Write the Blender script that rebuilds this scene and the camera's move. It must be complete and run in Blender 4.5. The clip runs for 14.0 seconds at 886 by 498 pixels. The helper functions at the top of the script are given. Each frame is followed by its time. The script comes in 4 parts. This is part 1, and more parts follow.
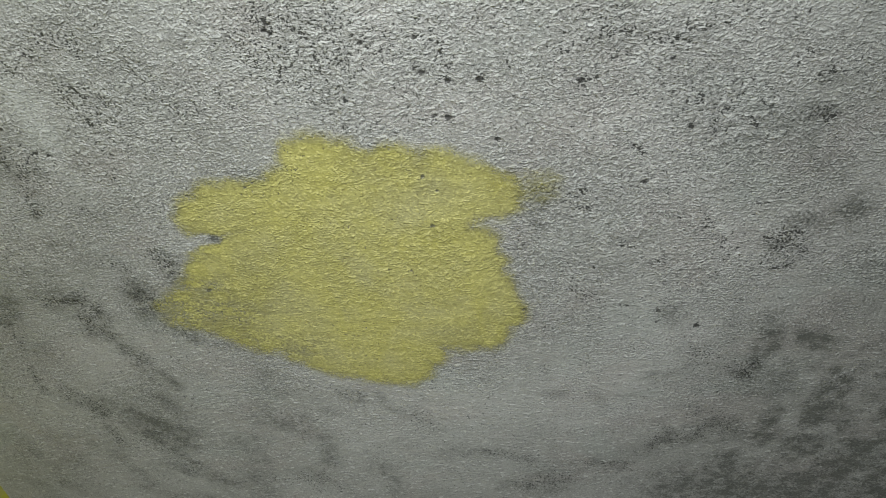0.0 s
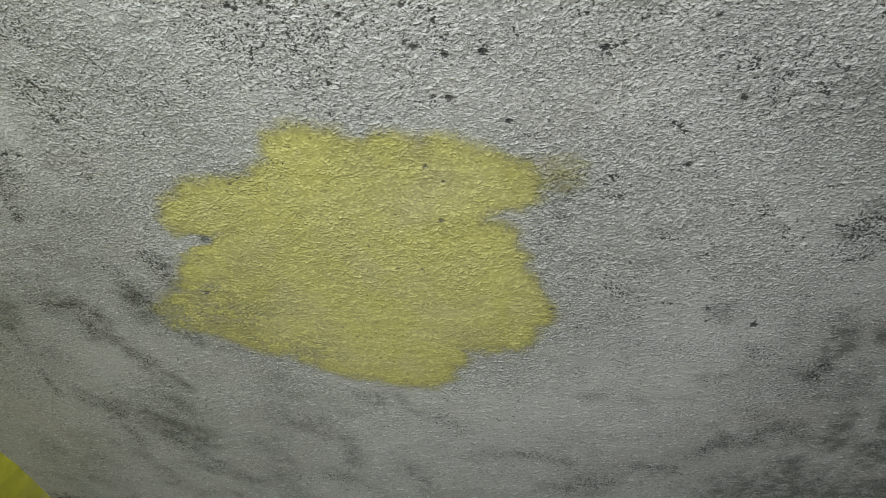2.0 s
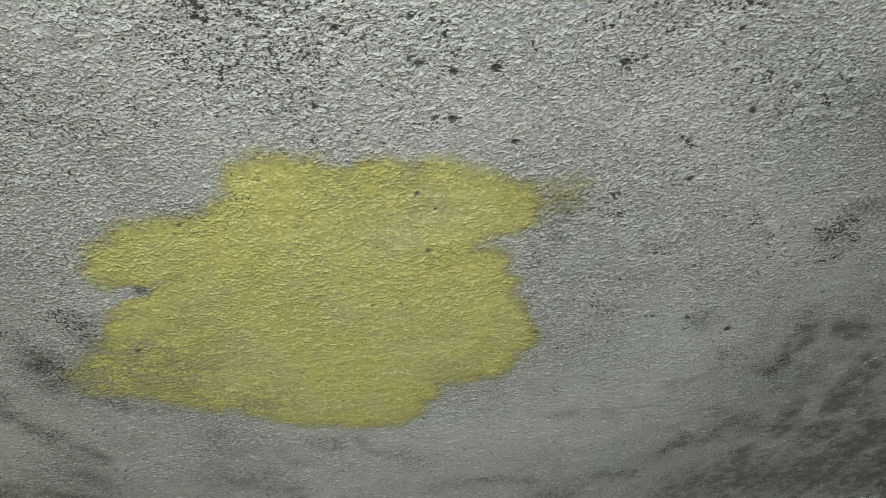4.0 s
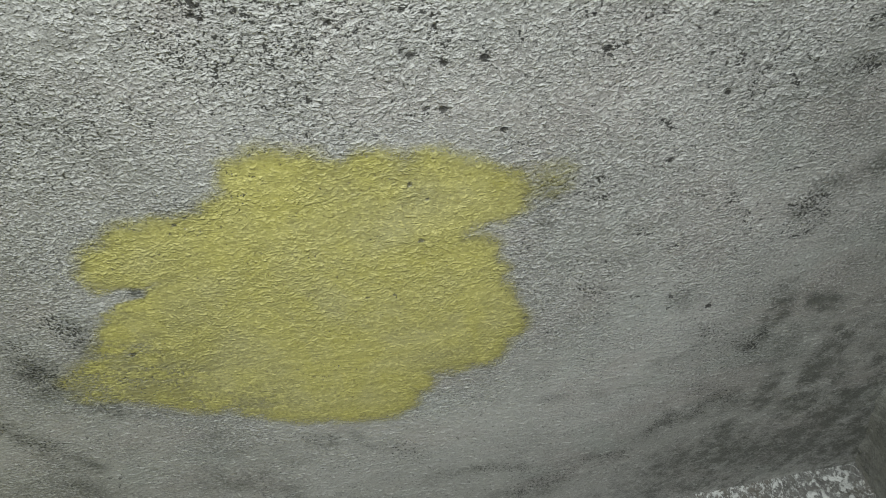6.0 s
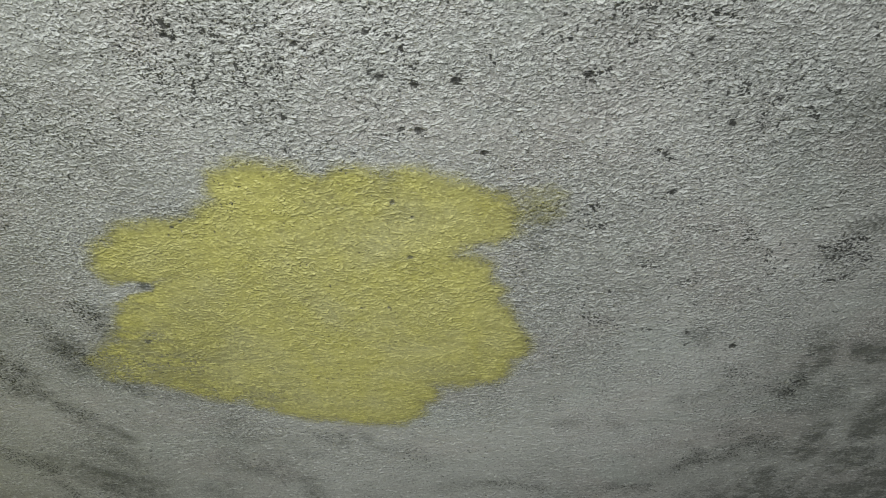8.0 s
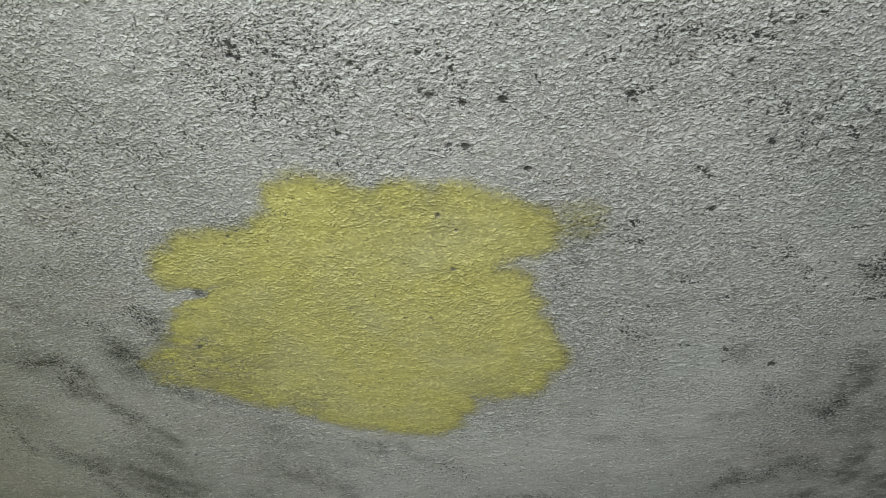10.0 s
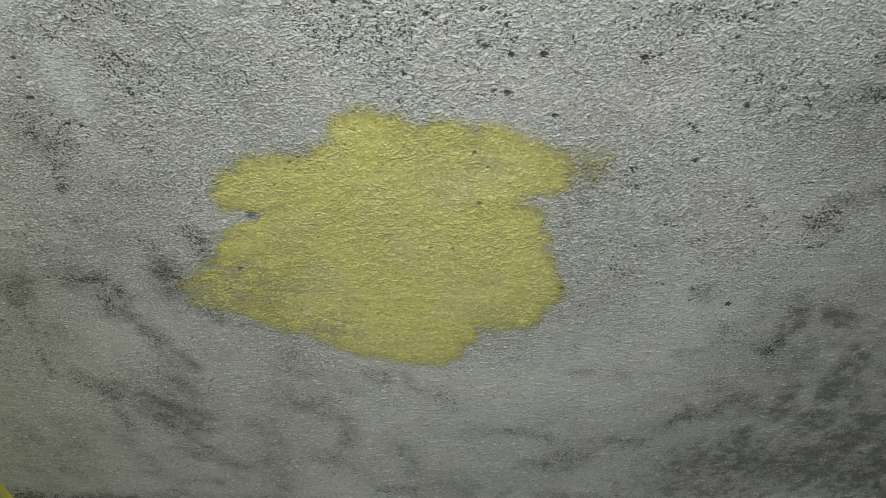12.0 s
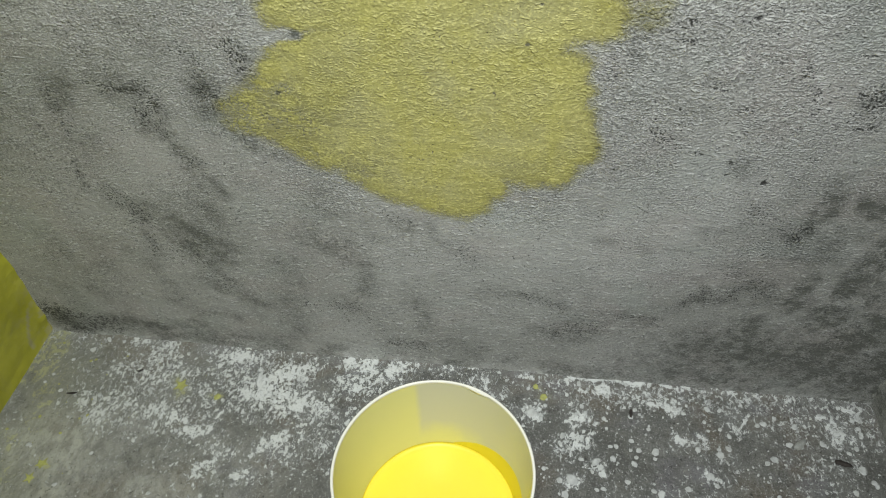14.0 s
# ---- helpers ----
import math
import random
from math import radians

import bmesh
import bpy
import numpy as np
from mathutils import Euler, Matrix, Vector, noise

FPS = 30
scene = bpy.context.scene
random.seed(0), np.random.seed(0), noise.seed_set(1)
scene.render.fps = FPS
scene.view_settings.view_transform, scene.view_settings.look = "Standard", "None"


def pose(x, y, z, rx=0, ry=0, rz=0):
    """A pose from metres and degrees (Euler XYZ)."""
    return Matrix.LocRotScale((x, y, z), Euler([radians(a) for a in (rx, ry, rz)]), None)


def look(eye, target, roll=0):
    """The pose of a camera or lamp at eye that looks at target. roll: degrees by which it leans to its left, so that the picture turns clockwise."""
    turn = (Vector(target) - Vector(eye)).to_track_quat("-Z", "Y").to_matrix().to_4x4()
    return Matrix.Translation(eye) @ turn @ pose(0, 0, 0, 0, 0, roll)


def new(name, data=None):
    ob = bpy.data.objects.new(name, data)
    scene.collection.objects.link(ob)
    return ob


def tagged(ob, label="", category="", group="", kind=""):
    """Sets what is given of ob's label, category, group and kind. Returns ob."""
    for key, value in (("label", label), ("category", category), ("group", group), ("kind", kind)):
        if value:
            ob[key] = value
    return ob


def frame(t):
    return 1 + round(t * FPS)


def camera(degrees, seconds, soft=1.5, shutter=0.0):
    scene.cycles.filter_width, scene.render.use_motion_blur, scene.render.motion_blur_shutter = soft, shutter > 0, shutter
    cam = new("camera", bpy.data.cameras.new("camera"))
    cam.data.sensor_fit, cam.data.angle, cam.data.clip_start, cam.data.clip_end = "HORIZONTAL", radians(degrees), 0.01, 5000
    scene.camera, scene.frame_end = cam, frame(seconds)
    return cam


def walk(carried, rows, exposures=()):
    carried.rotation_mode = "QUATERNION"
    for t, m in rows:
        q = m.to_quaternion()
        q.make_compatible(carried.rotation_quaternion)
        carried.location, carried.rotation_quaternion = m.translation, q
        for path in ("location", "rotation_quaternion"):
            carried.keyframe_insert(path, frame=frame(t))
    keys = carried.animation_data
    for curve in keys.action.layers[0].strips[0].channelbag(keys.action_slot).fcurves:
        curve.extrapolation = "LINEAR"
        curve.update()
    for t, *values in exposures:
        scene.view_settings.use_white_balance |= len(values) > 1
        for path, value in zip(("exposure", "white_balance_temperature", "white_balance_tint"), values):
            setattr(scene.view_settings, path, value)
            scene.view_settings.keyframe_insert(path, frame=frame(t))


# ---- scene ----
cam = camera(65.5, 14.0, 1.0)
PATH = [
    (0, (0.178, -0.663, 1.22), (-0.126, 0.867, -0.032), -10.5),
    (0.5, (0.19, -0.632, 1.216), (-0.186, 0.899, -0.014), -13.8),
    (1, (0.204, -0.619, 1.216), (-0.215, 0.909, -0.004), -16.4),
    (1.5, (0.204, -0.589, 1.199), (-0.247, 0.895, -0.063), -15.7),
    (2, (0.213, -0.55, 1.178), (-0.26, 0.882, -0.135), -16.5),
    (2.5, (0.227, -0.511, 1.172), (-0.269, 0.904, -0.153), -16.9),
    (3, (0.197, -0.51, 1.16), (-0.202, 0.896, -0.206), -14.9),
    (3.5, (0.123, -0.49, 1.187), (-0.096, 0.963, -0.17), -13.1),
    (3.7, (0.089, -0.482, 1.182), (0.011, 0.955, -0.208), -9.5),
    (5.8, (0.026, -0.503, 1.188), (0.069, 0.942, -0.194), -9.0),
    (6, (0.04, -0.501, 1.186), (0.095, 0.931, -0.209), -9.2),
    (6.5, (0.072, -0.498, 1.194), (-0.01, 0.944, -0.189), -11.3),
    (7, (0.116, -0.488, 1.189), (-0.06, 0.932, -0.208), -13.1),
    (7.2, (0.129, -0.487, 1.188), (-0.082, 0.954, -0.183), -13.6),
    (9.3, (0.201, -0.474, 1.175), (-0.199, 0.935, -0.188), -18.0),
    (9.5, (0.194, -0.477, 1.181), (-0.234, 0.949, -0.154), -18.8),
    (10, (0.163, -0.505, 1.194), (-0.211, 0.961, -0.113), -15.5),
    (10.5, (0.104, -0.579, 1.214), (-0.205, 0.904, -0.092), -11.7),
    (11, (0.064, -0.639, 1.227), (-0.189, 0.884, -0.044), -9.3),
    (11.5, (0.072, -0.653, 1.226), (-0.091, 0.876, -0.052), -8.1),
    (12, (0.066, -0.672, 1.221), (-0.11, 0.841, -0.076), -7.3),
    (12.5, (0.06, -0.678, 1.201), (-0.136, 0.772, -0.162), -7.8),
    (13, (0.057, -0.686, 1.193), (-0.122, 0.743, -0.195), -7.0),
    (13.5, (0.053, -0.699, 1.187), (-0.141, 0.726, -0.202), -6.4),
    (14, (0.047, -0.733, 1.161), (-0.175, 0.592, -0.32), -3.0),
]
walk(cam, [(t, look(eye, target, roll)) for t, eye, target, roll in PATH],
     ((0.0, -0.02), (2.5, -0.05), (9.5, -0.08), (11.0, -0.04), (13.0, -0.02), (13.5, 0.02), (14.0, 0.12)))

# ---- world and light ----
world = bpy.data.worlds.new("world")
world.use_nodes = True
world.node_tree.nodes["Background"].inputs[0].default_value = (0.9, 0.95, 1.0, 1)
world.node_tree.nodes["Background"].inputs[1].default_value = 0.3
scene.world = world


def area_lamp(name, eye, target, sx, sy, power, colour, spread):
    data = bpy.data.lights.new(name, "AREA")
    data.shape, data.size, data.size_y, data.energy, data.color = "RECTANGLE", sx, sy, power, colour
    data.spread = radians(spread)
    ob = new(name, data)
    ob.matrix_world = look(eye, target)
    return ob


LAMP = (0.02, -0.98, 2.2)
area_lamp("ceiling_lamp", LAMP, (-0.04, -0.05, 0.38), 0.30, 0.10, 14.9, (0.965, 1.0, 0.985), 105)

# ---- plan, in metres ----
X_WEST, X_EAST, Y_SOUTH, HEIGHT = -0.920, 0.712, -2.6, 2.7

# ---- noise on arrays ----
_rng = np.random.default_rng(7)
_LATTICE = _rng.random((256, 256))


def vnoise(x, y, seed=0):
    """Smooth value noise from 0 to 1, one lump per unit."""
    x, y = np.asarray(x, float) + seed * 17.31, np.asarray(y, float) + seed * 9.77
    xi, yi = np.floor(x).astype(int), np.floor(y).astype(int)
    fx, fy = x - xi, y - yi
    fx, fy = fx * fx * (3 - 2 * fx), fy * fy * (3 - 2 * fy)
    a, b = _LATTICE[xi & 255, yi & 255], _LATTICE[(xi + 1) & 255, yi & 255]
    c, d = _LATTICE[xi & 255, (yi + 1) & 255], _LATTICE[(xi + 1) & 255, (yi + 1) & 255]
    return (a * (1 - fx) + b * fx) * (1 - fy) + (c * (1 - fx) + d * fx) * fy


def fbm(x, y, octaves=4, seed=0):
    total, size = 0.0, 0.0
    for k in range(octaves):
        c, s = math.cos(0.7 * k), math.sin(0.7 * k)
        total = total + vnoise((c * x - s * y) * 2 ** k, (s * x + c * y) * 2 ** k, seed + k) / 2 ** k
        size += 1 / 2 ** k
    return total / size


def smooth(a, b, v):
    t = np.clip((v - a) / (b - a), 0, 1)
    return t * t * (3 - 2 * t)


def capsule(x, z, x0, z0, x1, z1, w):
    """Distance from a stroke of half width w; negative inside."""
    dx, dz = x1 - x0, z1 - z0
    t = np.clip(((x - x0) * dx + (z - z0) * dz) / (dx * dx + dz * dz + 1e-9), 0, 1)
    return np.hypot(x - x0 - t * dx, z - z0 - t * dz) - w


# ---- materials ----
class Nodes:
    """A short hand for node trees."""

    def __init__(self, name):
        self.material = bpy.data.materials.new(name)
        self.material.use_nodes = True
        self.tree = self.material.node_tree
        self.shader = self.tree.nodes["Principled BSDF"]
        self.output = self.tree.nodes["Material Output"]

    def add(self, kind):
        return self.tree.nodes.new(kind)

    def link(self, a, b):
        self.tree.links.new(a, b)

    def coords(self, scale):
        tex = self.add("ShaderNodeTexCoord")
        mapping = self.add("ShaderNodeMapping")
        mapping.inputs["Scale"].default_value = scale
        mapping.inputs["Location"].default_value = (13.37, 7.71, 3.13)
        self.link(tex.outputs["Object"], mapping.inputs["Vector"])
        return mapping.outputs["Vector"]

    def noise(self, scale, detail=4.0, rough=0.55, distortion=0.0):
        node = self.add("ShaderNodeTexNoise")
        node.inputs["Scale"].default_value = 1.0
        node.inputs["Detail"].default_value = detail
        node.inputs["Roughness"].default_value = rough
        node.inputs["Distortion"].default_value = distortion
        self.link(self.coords(scale), node.inputs["Vector"])
        return node.outputs["Fac"]

    def grains(self, scale, presence):
        """Scattered rounded grains, 0 to 1 high; presence: which share of the cells bears one."""
        cell = self.add("ShaderNodeTexVoronoi")
        cell.feature = "F1"
        cell.inputs["Scale"].default_value = 1.0
        cell.inputs["Randomness"].default_value = 1.0
        self.link(self.coords(scale), cell.inputs["Vector"])
        split = self.add("ShaderNodeSeparateColor")
        self.link(cell.outputs["Color"], split.inputs[0])
        there = self.math("LESS_THAN", split.outputs[0], presence)
        dome = self.ramp(cell.outputs["Distance"], 0.62, 0.08)
        size = self.math("ADD", self.math("MULTIPLY", split.outputs[1], 0.7), 0.3)
        return self.math("MULTIPLY", self.math("MULTIPLY", dome, there), size)

    def ramp(self, value, low, high, out_low=0.0, out_high=1.0):
        node = self.add("ShaderNodeMapRange")
        node.interpolation_type = "SMOOTHSTEP"
        for key, v in (("From Min", low), ("From Max", high), ("To Min", out_low), ("To Max", out_high)):
            node.inputs[key].default_value = v
        self.link(value, node.inputs["Value"])
        return node.outputs["Result"]

    def math(self, op, a, b=0.0):
        node = self.add("ShaderNodeMath")
        node.operation = op
        for socket, v in zip(node.inputs, (a, b)):
            if isinstance(v, (int, float)):
                socket.default_value = v
            else:
                self.link(v, socket)
        return node.outputs[0]

    def attribute(self, name):
        node = self.add("ShaderNodeAttribute")
        node.attribute_name = name
        return node.outputs["Fac"]

    def mix(self, factor, a, b, blend="MIX"):
        node = self.add("ShaderNodeMix")
        node.data_type, node.blend_type = "RGBA", blend
        for socket, v in ((node.inputs[0], factor), (node.inputs[6], a), (node.inputs[7], b)):
            if isinstance(v, (int, float)):
                socket.default_value = v
            elif isinstance(v, tuple):
                socket.default_value = (*v, 1)
            else:
                self.link(v, socket)
        return node.outputs[2]

    def bump(self, height, distance, strength=1.0, normal=None):
        node = self.add("ShaderNodeBump")
        node.inputs["Distance"].default_value = distance
        if isinstance(strength, (int, float)):
            node.inputs["Strength"].default_value = strength
        else:
            self.link(strength, node.inputs["Strength"])
        self.link(height, node.inputs["Height"])
        if normal is not None:
            self.link(normal, node.inputs["Normal"])
        return node.outputs["Normal"]

    def finish(self, colour=None, rough=0.8, normal=None, specular=0.35):
        if colour is not None:
            if isinstance(colour, tuple):
                self.shader.inputs["Base Color"].default_value = (*colour, 1)
            else:
                self.link(colour, self.shader.inputs["Base Color"])
        if isinstance(rough, (int, float)):
            self.shader.inputs["Roughness"].default_value = rough
        else:
            self.link(rough, self.shader.inputs["Roughness"])
        self.shader.inputs["Specular IOR Level"].default_value = specular
        if normal is not None:
            self.link(normal, self.shader.inputs["Normal"])
        return self.material


def sand_relief(n, rough):
    """The floated sand surface: clumps, fine grain, single proud grains, and the shape for the bump; the same bare and painted."""
    clump = n.noise((305, 305, 365), 2, 0.58)
    fine = n.noise((560, 560, 640), 1, 0.5)
    proud = n.ramp(n.noise((150, 150, 215), 1, 0.5), 0.61, 0.69)
    body = n.math("ADD", n.ramp(clump, 0.40, 0.72), n.math("MULTIPLY", fine, 0.40))
    body = n.math("MULTIPLY", body, n.ramp(rough, 0.22, 0.85, 0.42, 1.0))
    shape = n.math("ADD", n.math("ADD", body, n.math("MULTIPLY", proud, 0.95)), n.math("MULTIPLY", n.noise((95, 95, 120), 2, 0.5), 0.7))
    return clump, fine, proud, shape


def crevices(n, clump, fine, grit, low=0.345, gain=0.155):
    """Open pores between the clumps, coloured dark for the shade in them; grit: how far the float tore the surface
    open.
    """
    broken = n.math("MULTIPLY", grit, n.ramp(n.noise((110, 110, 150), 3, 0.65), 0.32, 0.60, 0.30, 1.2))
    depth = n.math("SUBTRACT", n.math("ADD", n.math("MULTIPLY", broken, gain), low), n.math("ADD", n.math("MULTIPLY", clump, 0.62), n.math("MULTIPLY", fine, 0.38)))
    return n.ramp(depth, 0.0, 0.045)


def plaster_material():
    """Grey sand and cement plaster, floated by hand, with dirt smears, painted edge shade and a chalky bloom."""
    n = Nodes("cement_plaster")
    rough, stain_shade, grit = n.attribute("rough"), n.attribute("stain_shade"), n.attribute("grit")
    clump, fine, proud, shape = sand_relief(n, rough)
    cloud = n.ramp(n.noise((5, 5, 5), 5, 0.6), 0.35, 0.68)
    colour = n.mix(cloud, (0.342, 0.346, 0.328), (0.424, 0.425, 0.412))
    tint = n.ramp(n.noise((8, 8, 11), 4, 0.6, 0.4), 0.46, 0.66)
    colour = n.mix(n.math("MULTIPLY", tint, 0.40), colour, (0.385, 0.350, 0.338))
    cool = n.ramp(n.noise((7, 7, 9), 3, 0.6, 0.3), 0.52, 0.70)
    colour = n.mix(n.math("MULTIPLY", cool, 0.35), colour, (0.345, 0.385, 0.365))
    streak = n.ramp(n.noise((60, 60, 8), 3, 0.6), 0.5, 0.75)
    colour = n.mix(n.math("MULTIPLY", streak, 0.30), colour, (0.25, 0.25, 0.24))
    colour = n.mix(n.attribute("bloom"), colour, (0.60, 0.62, 0.61))
    rasp = n.ramp(rough, 0.22, 0.85, 0.36, 1.0)
    dots = n.ramp(n.noise((165, 165, 205), 2, 0.5), 0.365, 0.325, 0, 0.85)
    dots = n.math("MULTIPLY", dots, n.ramp(n.noise((22, 22, 28), 4, 0.65), 0.40, 0.62, 0.08, 0.9))
    # Highlights on proud grains and crests, shade in hollows, painted into the colour.
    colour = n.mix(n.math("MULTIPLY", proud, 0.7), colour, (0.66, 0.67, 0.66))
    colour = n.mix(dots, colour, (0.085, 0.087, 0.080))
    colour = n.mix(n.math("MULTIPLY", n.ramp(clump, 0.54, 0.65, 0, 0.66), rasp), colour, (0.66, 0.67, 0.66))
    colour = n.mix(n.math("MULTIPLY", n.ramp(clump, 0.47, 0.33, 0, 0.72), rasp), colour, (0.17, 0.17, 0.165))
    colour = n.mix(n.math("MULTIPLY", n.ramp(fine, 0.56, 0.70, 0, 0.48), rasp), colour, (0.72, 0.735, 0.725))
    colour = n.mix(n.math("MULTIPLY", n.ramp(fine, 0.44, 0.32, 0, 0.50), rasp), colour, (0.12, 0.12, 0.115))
    settled = n.ramp(n.math("ADD", clump, n.math("MULTIPLY", fine, 0.4)), 0.86, 0.54, 0.62, 1.18)
    mottle = n.ramp(n.noise((48, 48, 60), 5, 0.72), 0.33, 0.66, 0.42, 1.30)
    dirt_shade = n.math("MINIMUM", n.math("MULTIPLY", n.math("MULTIPLY", n.math("MULTIPLY", stain_shade, settled), mottle), 1.18), 0.90)
    colour = n.mix(dirt_shade, colour, (0.098, 0.104, 0.092))
    worn = n.math("ADD", n.math("ADD", grit, n.math("MULTIPLY", stain_shade, 0.25)), n.ramp(rough, 0.25, 1.0, 0.02, 0.15))
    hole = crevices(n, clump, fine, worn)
    # Shade inside crevices and pits, painted near black.
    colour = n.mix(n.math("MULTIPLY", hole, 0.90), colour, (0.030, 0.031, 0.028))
    colour = n.mix(n.math("MULTIPLY", n.ramp(n.math("ADD", n.attribute("pit"), n.math("MULTIPLY", n.math("SUBTRACT", fine, 0.5), 2.0)), 0.30, 0.80), 0.92), colour, (0.030, 0.030, 0.027))
    colour = n.mix(n.attribute("overpaint"), colour, (0.42, 0.38, 0.04))
    height = n.math("SUBTRACT", shape, n.math("MULTIPLY", hole, 0.8))
    normal = n.bump(height, 0.00122, n.ramp(rough, 0.2, 1.0, 0.75, 1.0))
    return n.finish(colour, 0.52, normal, 0.6)


def patch_material():
    """A thin brushed coat of yellow wall paint that skips the pores and frays at its rim."""
    n = Nodes("yellow_wall_paint")
    rough, cover = n.attribute("rough"), n.attribute("cover")
    clump, fine, proud, shape = sand_relief(n, rough)
    thin = n.ramp(n.noise((13, 13, 7), 4, 0.6, 0.6), 0.36, 0.66)
    colour = n.mix(thin, (0.446, 0.423, 0.142), (0.436, 0.418, 0.202))
    colour = n.mix(n.ramp(cover, 0.055, 0.004, 0, 0.55), colour, (0.475, 0.448, 0.122))
    # Lit crests and shaded hollows of the coat are put into its colour.
    colour = n.mix(n.ramp(clump, 0.54, 0.68, 0, 0.60), colour, (0.74, 0.70, 0.30))
    colour = n.mix(n.ramp(clump, 0.45, 0.29, 0, 0.65), colour, (0.25, 0.225, 0.09))
    colour = n.mix(n.ramp(fine, 0.55, 0.72, 0, 0.30), colour, (0.66, 0.63, 0.25))
    colour = n.mix(n.math("MULTIPLY", proud, 0.45), colour, (0.72, 0.68, 0.27))
    hole = crevices(n, clump, fine, n.math("ADD", n.attribute("grit"), n.ramp(rough, 0.3, 1.0, -0.25, 0.02)))
    fray = n.math("ADD", n.math("MULTIPLY", n.math("SUBTRACT", clump, 0.5), 0.012),
                  n.math("MULTIPLY", n.math("SUBTRACT", n.noise((38, 38, 55), 4, 0.62), 0.5), 0.026))
    solid = n.ramp(n.math("ADD", cover, fray), -0.012, 0.014)
    body = n.ramp(n.math("ADD", cover, n.math("MULTIPLY", n.math("SUBTRACT", n.noise((30, 30, 14), 4, 0.65), 0.5), 0.06)), -0.01, 0.028, 0.74, 1.0)
    solid = n.math("MULTIPLY", solid, body)
    skip = n.math("SUBTRACT", 1.0, n.math("MULTIPLY", n.math("MAXIMUM", n.attribute("pit"), hole), 0.9))
    alpha = n.math("MULTIPLY", n.math("MULTIPLY", solid, skip), n.ramp(n.noise((50, 50, 80), 4, 0.7), 0.25, 0.50, 0.80, 0.97))
    gaps = n.math("MULTIPLY", n.attribute("thin"), n.ramp(n.math("ADD", n.math("MULTIPLY", clump, 0.5), n.noise((30, 30, 40), 4, 0.65)), 0.88, 0.66))
    alpha = n.math("MULTIPLY", alpha, n.math("SUBTRACT", 1.0, gaps))
    n.link(alpha, n.shader.inputs["Alpha"])
    normal = n.bump(n.math("SUBTRACT", shape, n.math("MULTIPLY", hole, 0.6)), 0.00085, n.ramp(rough, 0.2, 0.9, 0.6, 1.0))
    return n.finish(colour, 0.42, normal, 0.5)


def floor_material():
    """Dark worn cement floor with flaked white wash and yellow paint scuffs."""
    n = Nodes("spattered_cement")
    cloud = n.ramp(n.noise((8, 8, 8), 5, 0.65), 0.35, 0.68)
    colour = n.mix(cloud, (0.092, 0.093, 0.085), (0.150, 0.151, 0.140))
    brown = n.ramp(n.noise((7, 9, 7), 4, 0.55, 0.3), 0.48, 0.66, 0, 0.8)
    colour = n.mix(brown, colour, (0.128, 0.108, 0.082))
    violet = n.ramp(n.noise((10, 12, 10), 3, 0.6), 0.54, 0.68, 0, 0.55)
    colour = n.mix(violet, colour, (0.155, 0.148, 0.165))
    grain = n.noise((320, 320, 320), 3, 0.65)
    colour = n.mix(n.ramp(grain, 0.52, 0.68, 0, 0.55), colour, (0.30, 0.30, 0.285))
    mottle = n.noise((55, 55, 55), 5, 0.72, 0.4)
    colour = n.mix(n.ramp(mottle, 0.52, 0.70, 0, 0.45), colour, (0.21, 0.205, 0.185))
    colour = n.mix(n.ramp(mottle, 0.46, 0.30, 0, 0.55), colour, (0.055, 0.052, 0.046))
    # Mottled paler tone where the mask is high.
    colour = n.mix(n.math("MULTIPLY", n.attribute("west_pale"), n.ramp(n.noise((60, 34, 60), 5, 0.72), 0.34, 0.66, 0.35, 1.0)), colour, (0.50, 0.505, 0.45))
    bits = n.noise((170, 140, 170), 3, 0.7)
    colour = n.mix(n.ramp(bits, 0.60, 0.66, 0, 0.6), colour, (0.37, 0.375, 0.36))
    colour = n.mix(n.ramp(bits, 0.38, 0.31, 0, 0.85), colour, (0.028, 0.027, 0.024))
    haze = n.math("MULTIPLY", n.attribute("white"), n.ramp(n.noise((38, 38, 38), 5, 0.7), 0.35, 0.7, 0.0, 0.5))
    colour = n.mix(haze, colour, (0.33, 0.345, 0.345))
    chips = n.math("ADD", n.math("MULTIPLY", n.noise((140, 105, 140), 5, 0.74, 0.5), 0.95), n.math("MULTIPLY", n.noise((34, 28, 34), 4, 0.65), 0.20))
    flake = n.math("ADD", n.math("MULTIPLY", n.attribute("white"), 0.24), chips)
    colour = n.mix(n.ramp(flake, 0.655, 0.715, 0, 0.55), colour, (0.36, 0.37, 0.365))
    colour = n.mix(n.ramp(flake, 0.718, 0.752, 0, 0.92), colour, (0.68, 0.70, 0.69))
    colour = n.mix(n.math("MULTIPLY", n.attribute("yellow"), 0.45), colour, (0.33, 0.34, 0.24))
    scuff = n.math("ADD", n.math("MULTIPLY", n.attribute("yellow"), 0.6), n.math("MULTIPLY", n.noise((95, 80, 95), 5, 0.7, 0.5), 1.0))
    colour = n.mix(n.ramp(scuff, 0.94, 1.04, 0, 0.6), colour, (0.44, 0.44, 0.22))
    colour = n.mix(n.attribute("grime"), colour, (0.04, 0.04, 0.037))
    height = n.math("ADD", grain, n.math("MULTIPLY", n.ramp(flake, 0.718, 0.752), 0.6))
    fine = n.bump(n.math("ADD", height, bits), 0.0022, 0.9)
    coarse = n.bump(n.noise((90, 90, 90), 4, 0.7), 0.005, 0.6, fine)
    return n.finish(colour, 0.7, coarse, 0.35)


